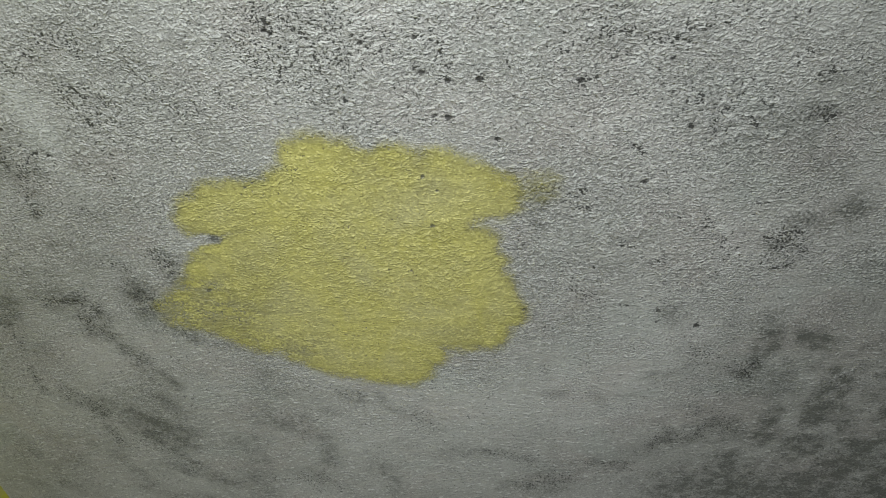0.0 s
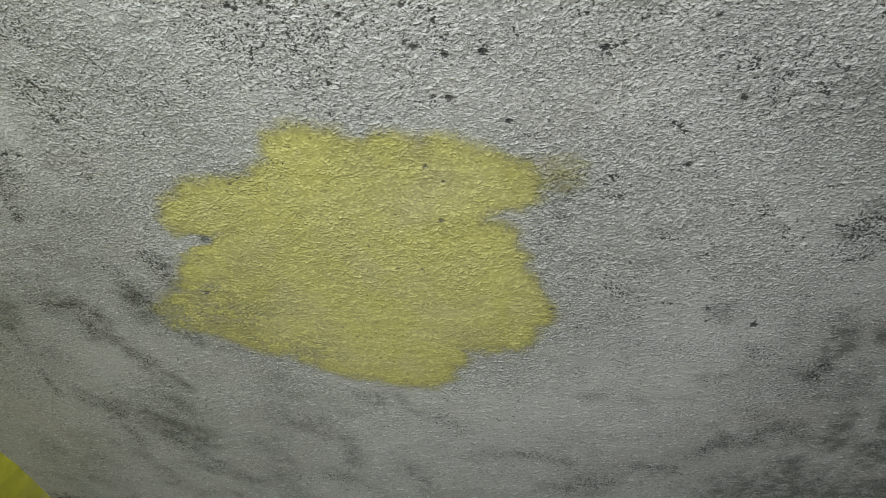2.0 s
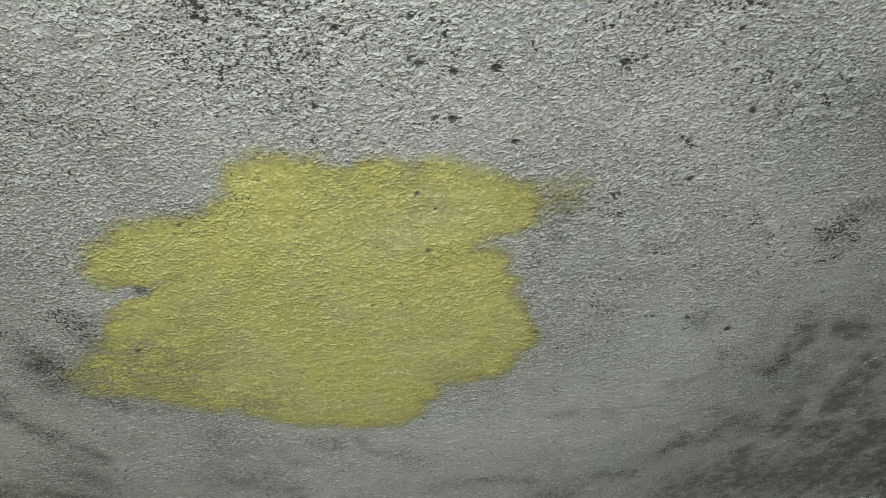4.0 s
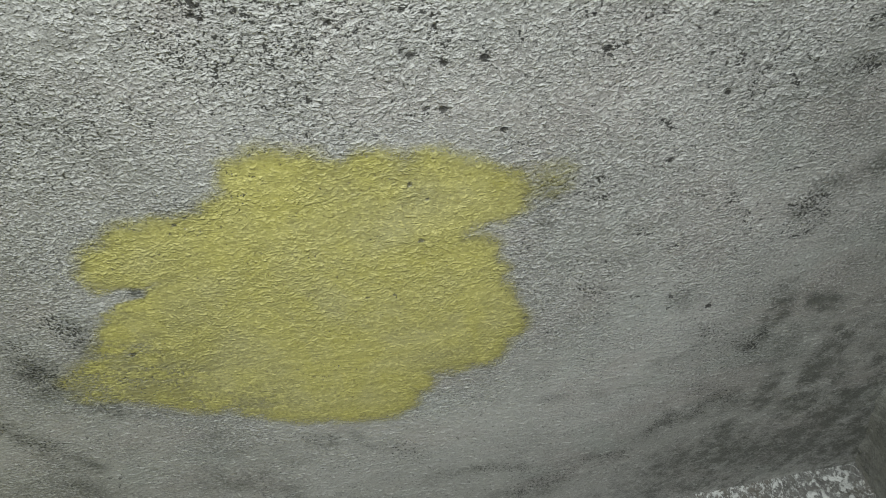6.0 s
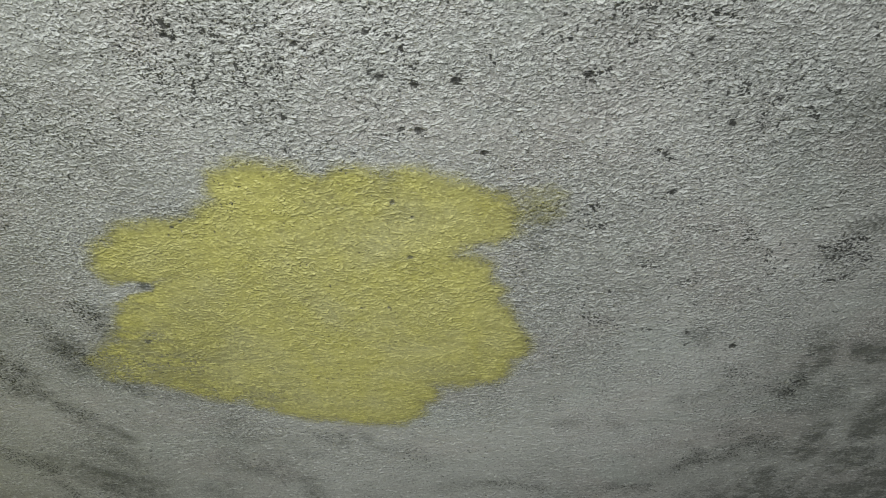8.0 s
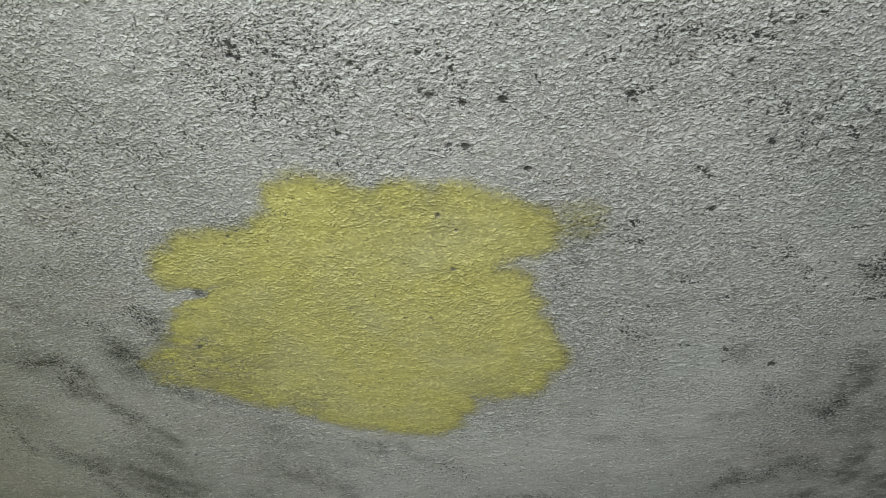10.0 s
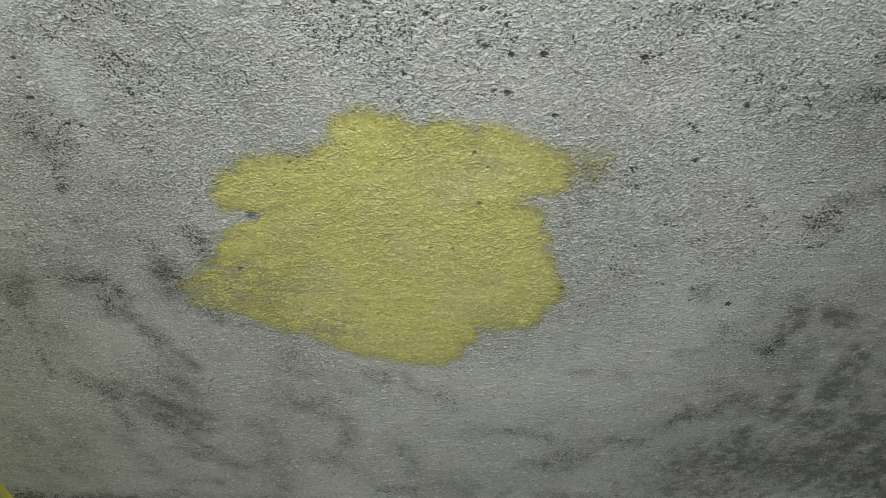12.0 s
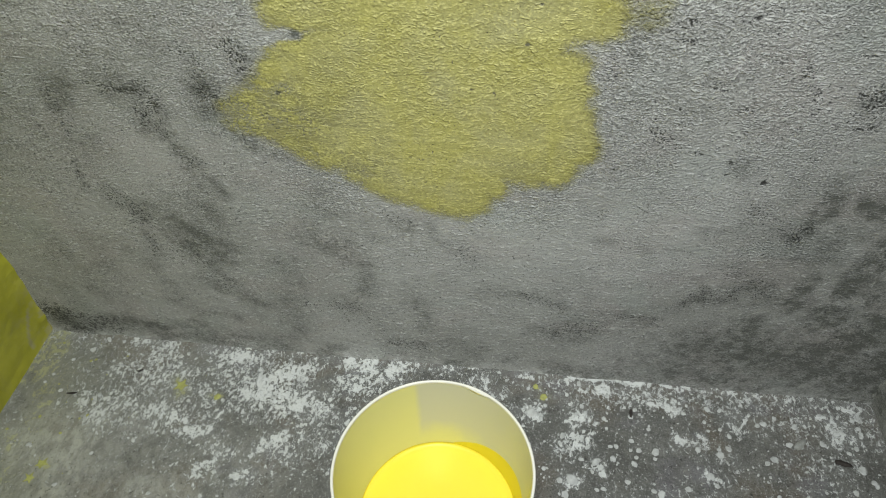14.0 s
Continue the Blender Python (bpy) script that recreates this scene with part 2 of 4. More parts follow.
def side_paint_material():
    """Satin olive yellow wall paint with thin spots and scratches."""
    n = Nodes("yellow_side_paint")
    cloud = n.ramp(n.noise((7, 7, 7), 5, 0.6), 0.35, 0.68)
    colour = n.mix(cloud, (0.43, 0.42, 0.034), (0.55, 0.53, 0.06))
    streak = n.ramp(n.noise((12, 34, 14), 4, 0.65, 0.6), 0.5, 0.72, 0, 0.45)
    colour = n.mix(streak, colour, (0.42, 0.40, 0.09))
    colour = n.mix(n.attribute("worn"), colour, (0.46, 0.43, 0.26))
    normal = n.bump(n.noise((60, 60, 70), 3, 0.6), 0.003, 0.3)
    return n.finish(colour, 0.34, normal, 0.5)


def plain_plaster_material():
    n = Nodes("plain_plaster")
    cloud = n.noise((4, 4, 4), 5, 0.6)
    colour = n.mix(n.ramp(cloud, 0.35, 0.65), (0.27, 0.27, 0.26), (0.34, 0.34, 0.33))
    return n.finish(colour, 0.85, n.bump(n.noise((150, 150, 200), 3, 0.6), 0.003, 0.6))


def bucket_material():
    """Milky plastic with paint left on the inside where it has been stirred and poured."""
    n = Nodes("milky_plastic")
    film = n.attribute("film")
    blur = n.math("ADD", film, n.math("MULTIPLY", n.math("SUBTRACT", n.noise((40, 40, 25), 4, 0.6), 0.5), 0.35))
    colour = n.mix(n.ramp(blur, 0.05, 0.75), (0.58, 0.585, 0.49), (0.71, 0.705, 0.335))
    wet = n.math("ADD", n.attribute("wet"), n.math("MULTIPLY", n.math("SUBTRACT", n.noise((30, 30, 18), 3, 0.6), 0.5), 0.3))
    colour = n.mix(n.ramp(wet, 0.42, 0.58), colour, (0.78, 0.66, 0.03))
    n.shader.inputs["Subsurface Weight"].default_value = 0.12
    n.shader.inputs["Subsurface Radius"].default_value = (0.01, 0.01, 0.006)
    return n.finish(colour, 0.42, n.bump(n.noise((60, 60, 30), 3, 0.5), 0.001, 0.3), 0.45)


def simple_material(name, colour, rough, variation=0.25, scale=60.0, specular=0.4):
    n = Nodes(name)
    dark = tuple(c * (1 - variation) for c in colour)
    shade = n.mix(n.ramp(n.noise((scale, scale, scale), 4, 0.6), 0.3, 0.7), dark, colour)
    return n.finish(shade, rough, n.bump(n.noise((scale * 5, scale * 5, scale * 5), 2, 0.5), 0.0006, 0.4), specular)


PLASTER, PATCH, FLOOR = plaster_material(), patch_material(), floor_material()
SIDE, PLAIN, BUCKET = side_paint_material(), plain_plaster_material(), bucket_material()
RIM = simple_material("white_rim_plastic", (0.78, 0.77, 0.70), 0.4, 0.08, 30)
LIQUID = simple_material("liquid_yellow_paint", (0.86, 0.72, 0.06), 0.28, 0.04, 12, 0.5)
WHITE = simple_material("dried_white_paint", (0.54, 0.555, 0.545), 0.6, 0.3, 120)
YELLOW = simple_material("dried_yellow_paint", (0.42, 0.43, 0.14), 0.6, 0.3, 120)
SCRAP = simple_material("dark_dry_scrap", (0.050, 0.042, 0.038), 0.8, 0.4, 200)
PALE = simple_material("pale_paint_chip", (0.34, 0.35, 0.33), 0.7, 0.3, 150)


# ---- mesh helpers ----
def grid_mesh(name, place, keep=None, fields=None, extra=()):
    """A mesh from a grid of places (rows, columns, 3); keep: which cells stay; extra: boxes joined to it."""
    rows, cols = place.shape[:2]
    number = np.arange(rows * cols).reshape(rows, cols)
    quads = np.stack([number[:-1, :-1], number[:-1, 1:], number[1:, 1:], number[1:, :-1]], -1)
    quads = quads[keep] if keep is not None else quads.reshape(-1, 4)
    used = np.unique(quads)
    index = np.full(rows * cols, -1)
    index[used] = np.arange(len(used))
    verts, quads = place.reshape(-1, 3)[used], index[quads]
    core = len(verts)
    for (x0, y0, z0), (x1, y1, z1) in extra:
        base = len(verts)
        box = np.array([(x, y, z) for z in (z0, z1) for y in (y0, y1) for x in (x0, x1)])
        faces = np.array([(0, 2, 3, 1), (4, 5, 7, 6), (0, 1, 5, 4), (2, 6, 7, 3), (0, 4, 6, 2), (1, 3, 7, 5)]) + base
        verts, quads = np.vstack([verts, box]), np.vstack([quads, faces])
    me = bpy.data.meshes.new(name)
    me.vertices.add(len(verts))
    me.vertices.foreach_set("co", verts.astype(np.float32).ravel())
    me.loops.add(quads.size)
    me.loops.foreach_set("vertex_index", quads.astype(np.int32).ravel())
    me.polygons.add(len(quads))
    me.polygons.foreach_set("loop_start", np.arange(0, quads.size, 4, dtype=np.int32))
    flags = np.ones(len(quads), bool)
    if extra:
        flags[-6 * len(extra):] = False
    me.polygons.foreach_set("use_smooth", flags)
    for key, values in (fields or {}).items():
        data = np.zeros(len(verts), np.float32)
        data[:core] = values.reshape(-1)[used]
        me.attributes.new(key, "FLOAT", "POINT").data.foreach_set("value", data)
    me.update(calc_edges=True)
    return me


def part(name, bm, material, parent=None, label=""):
    """Links a bmesh as one mesh object, under its thing where one is given."""
    me = bpy.data.meshes.new(name)
    bm.normal_update()
    bm.to_mesh(me)
    bm.free()
    for p in me.polygons:
        p.use_smooth = True
    me.materials.append(material)
    ob = new(name, me)
    ob.parent = parent
    return tagged(ob, label)


def lathe(profile, steps=128):
    """A bmesh turned round the z axis from (radius, height) pairs."""
    bm = bmesh.new()
    rings = []
    for r, z in profile:
        if r < 1e-6:
            rings.append([bm.verts.new((0, 0, z))])
        else:
            rings.append([bm.verts.new((r * math.cos(a), r * math.sin(a), z)) for a in (2 * math.pi * k / steps for k in range(steps))])
    for low, high in zip(rings, rings[1:]):
        for k in range(steps):
            j = (k + 1) % steps
            if len(low) == 1:
                bm.faces.new((low[0], high[j], high[k]))
            elif len(high) == 1:
                bm.faces.new((low[k], low[j], high[0]))
            else:
                bm.faces.new((low[k], low[j], high[j], high[k]))
    return bm


# ---- the plastered wall ----
FINE = 0.0015
WX = np.arange(X_WEST - 0.02, X_EAST + 0.02 + FINE / 2, FINE)
WZ = np.concatenate([np.arange(-0.012, 1.08, FINE), np.linspace(1.084, HEIGHT, 120)])
gx, gz = np.meshgrid(WX, WZ)

# Six regions where the float tore the surface open: centre, half width, half height.
TORN = ((0.00, 0.935, 0.13, 0.07), (-0.27, 0.905, 0.085, 0.06), (-0.335, 0.98, 0.05, 0.025),
        (0.26, 0.93, 0.045, 0.028), (0.37, 0.85, 0.06, 0.05), (0.455, 0.645, 0.022, 0.025))
warp_x = gx + 0.05 * (fbm(gx * 14, gz * 14, 3, 3) - 0.5)
warp_z = gz + 0.05 * (fbm(gx * 14, gz * 14, 3, 5) - 0.5)
torn = np.zeros_like(gx)
for cx, cz, rx, rz in TORN:
    torn = np.maximum(torn, 1 - smooth(0.35, 1.45, np.hypot((warp_x - cx) / rx, (warp_z - cz) / rz)))
coarseness = smooth(0.05, 0.75, gz + 0.25 * (fbm(gx * 5, gz * 5, 3, 8) - 0.5) - 0.22 * smooth(0.35, 0.7, gx))

# Single pores.
PORES = ((0.0, 0.645), (0.130, 0.830), (0.335, 0.825), (0.276, 0.808), (0.117, 0.902), (0.221, 0.891), (0.223, 0.884),
         (-0.287, 0.630), (-0.096, 0.978), (-0.090, 0.975), (-0.054, 0.965), (0.0, 0.954), (0.057, 0.954), (0.081, 0.936),
         (0.058, 0.916), (0.085, 0.904), (0.064, 0.865), (0.078, 0.862), (0.290, 0.759), (0.038, 0.788), (0.052, 0.767),
         (0.039, 0.715), (-0.443, 0.944), (-0.448, 0.921), (-0.448, 0.897), (-0.421, 0.862), (-0.406, 0.857), (0.365, 0.519),
         (0.140, 0.565), (0.275, 0.562))
pit = np.zeros_like(gx)
for k, (px, pz) in enumerate(PORES):
    size = 0.0024 + 0.0018 * ((k * 37) % 10) / 10
    ragged = size * (0.6 + 0.9 * vnoise(gx * 330, gz * 330, 40))
    pit = np.maximum(pit, 1 - smooth(0.5, 1.1, np.hypot((gx - px) / 1.25, (gz - pz) / 0.9) / ragged))
scatter = vnoise(gx * 260, gz * 330, 31) * (0.75 + 0.45 * fbm(gx * 12, gz * 12, 2, 33))
pit = np.maximum(pit, smooth(0.965, 1.0, scatter) * (0.3 + 0.7 * coarseness))

# Dirt smears, painted edge shade, places that the float tore open, and chalky wipes.
dirt_x = gx + 0.035 * (fbm(gx * 20, gz * 20, 4, 11) - 0.5)
dirt_z = gz + 0.035 * (fbm(gx * 20, gz * 20, 4, 15) - 0.5)
ragged_x = gx + 0.012 * (fbm(gx * 90, gz * 90, 3, 21) - 0.5)
ragged_z = gz + 0.012 * (fbm(gx * 90, gz * 90, 3, 25) - 0.5)
drag = fbm((gx + 0.6 * gz) * 50, (gz - 0.6 * gx) * 14, 4, 171)
drag = np.where(gx > 0.1, fbm((gx - 0.6 * gz) * 50, (gz + 0.6 * gx) * 14, 4, 172), drag)
patchy = smooth(0.28, 0.70, 0.5 * drag + 0.5 * fbm(gx * 40, gz * 50, 4, 175))
stain_shade = 0.20 * smooth(0.42, 0.72, fbm(gx * 9, gz * 7, 4, 51)) * patchy
torn_open = 0.40 * torn * smooth(0.30, 0.62, fbm(gx * 30, gz * 38, 3, 20))
bloom = np.zeros_like(gx)


def stroke(x0, z0, x1, z1, reach, px=dirt_x, pz=dirt_z):
    """The part of the grid round a stroke, and the distances in it."""
    c0, c1 = np.searchsorted(WX, (min(x0, x1) - reach, max(x0, x1) + reach))
    r0, r1 = np.searchsorted(WZ, (min(z0, z1) - reach, max(z0, z1) + reach))
    area = (slice(r0, r1), slice(c0, c1))
    return area, capsule(px[area], pz[area], x0, z0, x1, z1, 0.0)


def smear_shade(x0, z0, x1, z1, width, strength):
    """A soft band of dirt, or of painted edge shade, along a line; bands that overlap add up to a limit."""
    area, away = stroke(x0, z0, x1, z1, 3.2 * width + 0.03)
    amount = (1.15 if strength > 0.64 else 0.92) * strength * np.exp(-(away / (1.45 * width)) ** 2) * (0.55 + 0.60 * patchy[area])
    stain_shade[area] = np.maximum(stain_shade[area], amount) + 0.25 * np.minimum(stain_shade[area], amount)


def grit(x0, z0, x1, z1, width, strength):
    area, away = stroke(x0, z0, x1, z1, 2.6 * width + 0.03, ragged_x, ragged_z)
    torn_open[area] = np.maximum(torn_open[area], strength * (1 - smooth(0.3 * width, 2.1 * width, away)))


def chalk(x0, z0, x1, z1, width, strength):
    area, away = stroke(x0, z0, x1, z1, 2.6 * width + 0.03)
    bloom[area] = np.maximum(bloom[area], 0.8 * strength * np.exp(-(away / (1.1 * width)) ** 2) * (0.6 + 0.6 * patchy[area]))


grit(-0.347, 0.997, -0.304, 0.989, 0.0072, 0.60)
grit(-0.312, 0.990, -0.305, 0.972, 0.0044, 0.70)
grit(-0.371, 0.984, -0.358, 0.980, 0.0055, 0.60)
grit(-0.394, 0.969, -0.384, 0.958, 0.0048, 0.60)
grit(-0.349, 0.929, -0.293, 0.914, 0.0150, 0.60)
grit(-0.330, 0.900, -0.272, 0.888, 0.0060, 0.60)
grit(-0.336, 0.895, -0.327, 0.893, 0.0054, 0.95)
grit(-0.228, 0.907, -0.207, 0.895, 0.0097, 0.50)
grit(-0.171, 0.911, -0.157, 0.896, 0.0090, 0.40)
grit(-0.265, 0.855, -0.252, 0.854, 0.0130, 0.30)
smear_shade(-0.305, 0.959, -0.227, 0.926, 0.0246, 0.16)
smear_shade(-0.318, 0.996, -0.305, 0.972, 0.0110, 0.30)
smear_shade(-0.365, 0.996, -0.340, 0.975, 0.0137, 0.25)
chalk(-0.398, 0.944, -0.391, 0.867, 0.0192, 0.55)
chalk(-0.417, 0.840, -0.384, 0.809, 0.0249, 0.55)
chalk(-0.326, 1.003, -0.360, 1.018, 0.0150, 0.20)
chalk(-0.011, 0.982, 0.059, 0.969, 0.0240, 0.20)
smear_shade(-0.466, 0.864, -0.454, 0.836, 0.0181, 0.55)
grit(-0.466, 0.864, -0.454, 0.836, 0.0181, 0.50)
smear_shade(-0.454, 0.820, -0.467, 0.775, 0.0060, 0.60)
grit(-0.465, 0.813, -0.467, 0.775, 0.0062, 0.70)
grit(-0.406, 0.807, -0.406, 0.799, 0.0075, 0.50)
grit(-0.343, 0.825, -0.337, 0.823, 0.0067, 0.70)
grit(-0.426, 0.863, -0.420, 0.863, 0.0039, 0.90)
grit(-0.331, 0.854, -0.326, 0.837, 0.0042, 0.60)
grit(-0.403, 0.855, -0.405, 0.844, 0.0032, 0.60)
smear_shade(-0.407, 0.781, -0.396, 0.766, 0.0075, 0.40)
grit(-0.408, 0.778, -0.395, 0.768, 0.0060, 0.50)
grit(-0.409, 0.692, -0.392, 0.671, 0.0103, 0.60)
smear_shade(-0.409, 0.692, -0.392, 0.671, 0.0103, 0.35)
smear_shade(-0.513, 0.636, -0.506, 0.625, 0.0107, 0.50)
smear_shade(-0.597, 0.639, -0.617, 0.585, 0.0175, 0.60)
grit(-0.560, 0.630, -0.510, 0.617, 0.0066, 0.80)
smear_shade(-0.482, 0.606, -0.490, 0.567, 0.0193, 0.62)
grit(-0.482, 0.617, -0.488, 0.573, 0.0188, 0.50)
smear_shade(-0.390, 0.632, -0.385, 0.608, 0.0201, 0.70)
grit(-0.394, 0.635, -0.385, 0.608, 0.0167, 0.60)
smear_shade(-0.330, 0.675, -0.324, 0.654, 0.0143, 0.65)
grit(-0.337, 0.695, -0.320, 0.669, 0.0127, 0.65)
smear_shade(-0.242, 0.727, -0.242, 0.718, 0.0069, 0.75)
grit(-0.092, 0.990, -0.095, 0.971, 0.0040, 0.80)
grit(-0.062, 0.970, -0.059, 0.969, 0.0038, 0.90)
grit(-0.093, 0.939, -0.090, 0.930, 0.0038, 0.80)
grit(-0.051, 0.943, -0.050, 0.929, 0.0036, 0.80)
grit(-0.022, 0.946, -0.021, 0.945, 0.0036, 0.70)
grit(-0.004, 0.953, 0.002, 0.954, 0.0022, 1.00)
grit(0.028, 0.944, 0.030, 0.943, 0.0022, 0.90)
grit(0.009, 0.947, 0.010, 0.944, 0.0030, 0.90)
grit(0.015, 0.967, 0.020, 0.969, 0.0022, 0.80)
grit(-0.028, 0.913, -0.022, 0.908, 0.0030, 0.80)
grit(0.059, 0.956, 0.081, 0.950, 0.0030, 0.90)
grit(0.078, 0.945, 0.085, 0.937, 0.0027, 0.90)
grit(0.082, 0.909, 0.085, 0.906, 0.0022, 1.00)
grit(0.116, 0.907, 0.119, 0.903, 0.0024, 1.00)
grit(0.054, 0.920, 0.057, 0.919, 0.0030, 0.80)
grit(0.143, 0.917, 0.151, 0.913, 0.0024, 0.70)
grit(-0.109, 0.898, -0.107, 0.897, 0.0030, 0.60)
grit(-0.087, 0.886, -0.085, 0.883, 0.0032, 0.70)
grit(0.065, 0.865, 0.067, 0.856, 0.0018, 0.80)
grit(0.080, 0.861, 0.081, 0.858, 0.0026, 0.80)
grit(0.130, 0.831, 0.132, 0.828, 0.0026, 1.00)
grit(-0.118, 0.812, -0.112, 0.808, 0.0052, 0.80)
grit(-0.116, 0.839, -0.101, 0.828, 0.0055, 0.70)
grit(-0.087, 0.850, -0.068, 0.853, 0.0039, 0.60)
grit(-0.036, 0.857, -0.035, 0.856, 0.0052, 0.40)
grit(-0.118, 0.953, -0.023, 0.940, 0.0208, 0.50)
grit(-0.097, 0.991, -0.011, 0.976, 0.0164, 0.55)
grit(-0.100, 0.932, -0.054, 0.925, 0.0150, 0.45)
grit(0.056, 0.935, 0.084, 0.920, 0.0132, 0.40)
grit(0.245, 0.942, 0.252, 0.939, 0.0049, 0.80)
grit(0.266, 0.938, 0.270, 0.934, 0.0036, 0.80)
grit(0.250, 0.917, 0.263, 0.913, 0.0036, 0.80)
grit(0.288, 0.929, 0.315, 0.925, 0.0044, 0.75)
grit(0.323, 0.939, 0.340, 0.933, 0.0049, 0.85)
grit(0.318, 0.926, 0.331, 0.920, 0.0033, 0.70)
smear_shade(0.287, 0.934, 0.341, 0.929, 0.0077, 0.35)
smear_shade(0.242, 0.933, 0.270, 0.919, 0.0080, 0.30)
grit(0.195, 0.932, 0.201, 0.929, 0.0036, 0.70)
grit(0.230, 0.932, 0.232, 0.930, 0.0030, 0.80)
grit(0.359, 0.935, 0.364, 0.934, 0.0027, 0.70)
grit(0.218, 0.888, 0.229, 0.892, 0.0039, 0.90)
grit(0.289, 0.881, 0.290, 0.879, 0.0022, 0.80)
grit(0.273, 0.873, 0.290, 0.870, 0.0030, 0.60)
grit(0.336, 0.864, 0.346, 0.854, 0.0030, 0.70)
grit(0.365, 0.839, 0.372, 0.840, 0.0044, 0.80)
grit(0.373, 0.846, 0.385, 0.858, 0.0036, 0.70)
grit(0.398, 0.870, 0.410, 0.864, 0.0030, 0.80)
grit(0.429, 0.894, 0.432, 0.886, 0.0024, 0.90)
grit(0.437, 0.896, 0.442, 0.897, 0.0027, 0.70)
grit(0.456, 0.873, 0.463, 0.874, 0.0054, 0.85)
smear_shade(0.456, 0.873, 0.464, 0.875, 0.0072, 0.45)
grit(0.459, 0.831, 0.472, 0.824, 0.0071, 0.85)
smear_shade(0.455, 0.838, 0.477, 0.819, 0.0118, 0.50)
grit(0.408, 0.843, 0.414, 0.841, 0.0058, 0.50)
grit(0.332, 0.827, 0.334, 0.822, 0.0019, 1.00)
grit(0.357, 0.828, 0.361, 0.827, 0.0032, 0.70)
grit(0.393, 0.829, 0.402, 0.820, 0.0032, 0.70)
grit(0.374, 0.821, 0.379, 0.818, 0.0032, 0.60)
grit(0.277, 0.806, 0.285, 0.798, 0.0026, 0.85)
grit(0.412, 0.717, 0.442, 0.720, 0.0021, 0.90)
grit(0.463, 0.709, 0.476, 0.716, 0.0021, 0.90)
grit(0.479, 0.724, 0.489, 0.731, 0.0021, 0.70)
grit(0.434, 0.729, 0.446, 0.732, 0.0030, 0.70)
smear_shade(0.483, 0.683, 0.528, 0.693, 0.0159, 0.60)
smear_shade(0.331, 0.895, 0.397, 0.789, 0.0360, 0.20)
smear_shade(0.414, 0.842, 0.509, 0.725, 0.0270, 0.30)
grit(0.430, 0.665, 0.477, 0.669, 0.0040, 0.85)
grit(0.458, 0.651, 0.474, 0.640, 0.0175, 0.70)
smear_shade(0.456, 0.647, 0.477, 0.658, 0.0167, 0.45)
smear_shade(0.478, 0.626, 0.492, 0.597, 0.0103, 0.25)
grit(0.445, 0.614, 0.467, 0.620, 0.0033, 1.00)
grit(0.362, 0.697, 0.366, 0.692, 0.0042, 0.80)
grit(0.384, 0.667, 0.392, 0.635, 0.0048, 0.75)
chalk(0.377, 0.681, 0.385, 0.669, 0.0066, 0.50)
grit(0.217, 0.750, 0.221, 0.754, 0.0048, 0.75)
grit(0.208, 0.732, 0.224, 0.727, 0.0062, 0.70)
grit(0.231, 0.724, 0.233, 0.722, 0.0024, 0.80)
grit(0.286, 0.758, 0.293, 0.761, 0.0042, 0.60)
grit(0.262, 0.670, 0.279, 0.664, 0.0056, 0.75)
grit(0.305, 0.633, 0.309, 0.635, 0.0025, 1.00)
grit(0.211, 0.591, 0.241, 0.571, 0.0092, 0.60)
grit(0.270, 0.564, 0.273, 0.562, 0.0035, 0.80)
smear_shade(0.331, 0.546, 0.341, 0.529, 0.0116, 0.40)
grit(0.414, 0.561, 0.417, 0.559, 0.0033, 0.80)
grit(0.366, 0.521, 0.368, 0.518, 0.0027, 1.00)
smear_shade(0.159, 0.721, 0.166, 0.708, 0.0095, 0.35)
smear_shade(0.248, 0.751, 0.255, 0.629, 0.0075, 0.15)
smear_shade(0.323, 0.613, 0.312, 0.745, 0.0100, 0.14)
smear_shade(0.412, 0.523, 0.413, 0.455, 0.0123, 0.25)
smear_shade(0.462, 0.529, 0.459, 0.480, 0.0140, 0.60)
smear_shade(0.527, 0.485, 0.536, 0.472, 0.0119, 0.70)
smear_shade(0.211, 0.661, 0.212, 0.563, 0.0175, 0.18)
chalk(0.071, 0.818, 0.108, 0.799, 0.0067, 0.45)
chalk(0.099, 0.712, 0.146, 0.720, 0.0037, 0.40)
chalk(-0.082, 0.875, -0.077, 0.868, 0.0084, 0.25)
chalk(-0.030, 0.894, 0.093, 0.878, 0.0091, 0.18)
smear_shade(-0.043, 0.985, -0.087, 0.990, 0.0150, 0.18)
smear_shade(0.002, 0.910, -0.135, 0.884, 0.0194, 0.12)
smear_shade(-0.622, 0.625, -0.628, 0.581, 0.0152, 0.60)
grit(-0.626, 0.620, -0.623, 0.582, 0.0133, 0.50)
grit(-0.550, 0.621, -0.508, 0.616, 0.0063, 0.70)
smear_shade(-0.550, 0.621, -0.508, 0.616, 0.0090, 0.35)
smear_shade(-0.484, 0.618, -0.478, 0.595, 0.0153, 0.65)
grit(-0.500, 0.586, -0.495, 0.582, 0.0057, 0.95)
smear_shade(-0.493, 0.576, -0.476, 0.545, 0.0116, 0.62)
grit(-0.493, 0.576, -0.476, 0.545, 0.0116, 0.50)
grit(-0.633, 0.561, -0.630, 0.535, 0.0040, 0.80)
smear_shade(-0.630, 0.576, -0.630, 0.530, 0.0095, 0.35)
smear_shade(-0.628, 0.525, -0.589, 0.511, 0.0166, 0.38)
smear_shade(-0.647, 0.484, -0.653, 0.425, 0.0084, 0.42)
grit(-0.649, 0.479, -0.655, 0.424, 0.0052, 0.60)
smear_shade(-0.456, 0.509, -0.446, 0.496, 0.0159, 0.60)
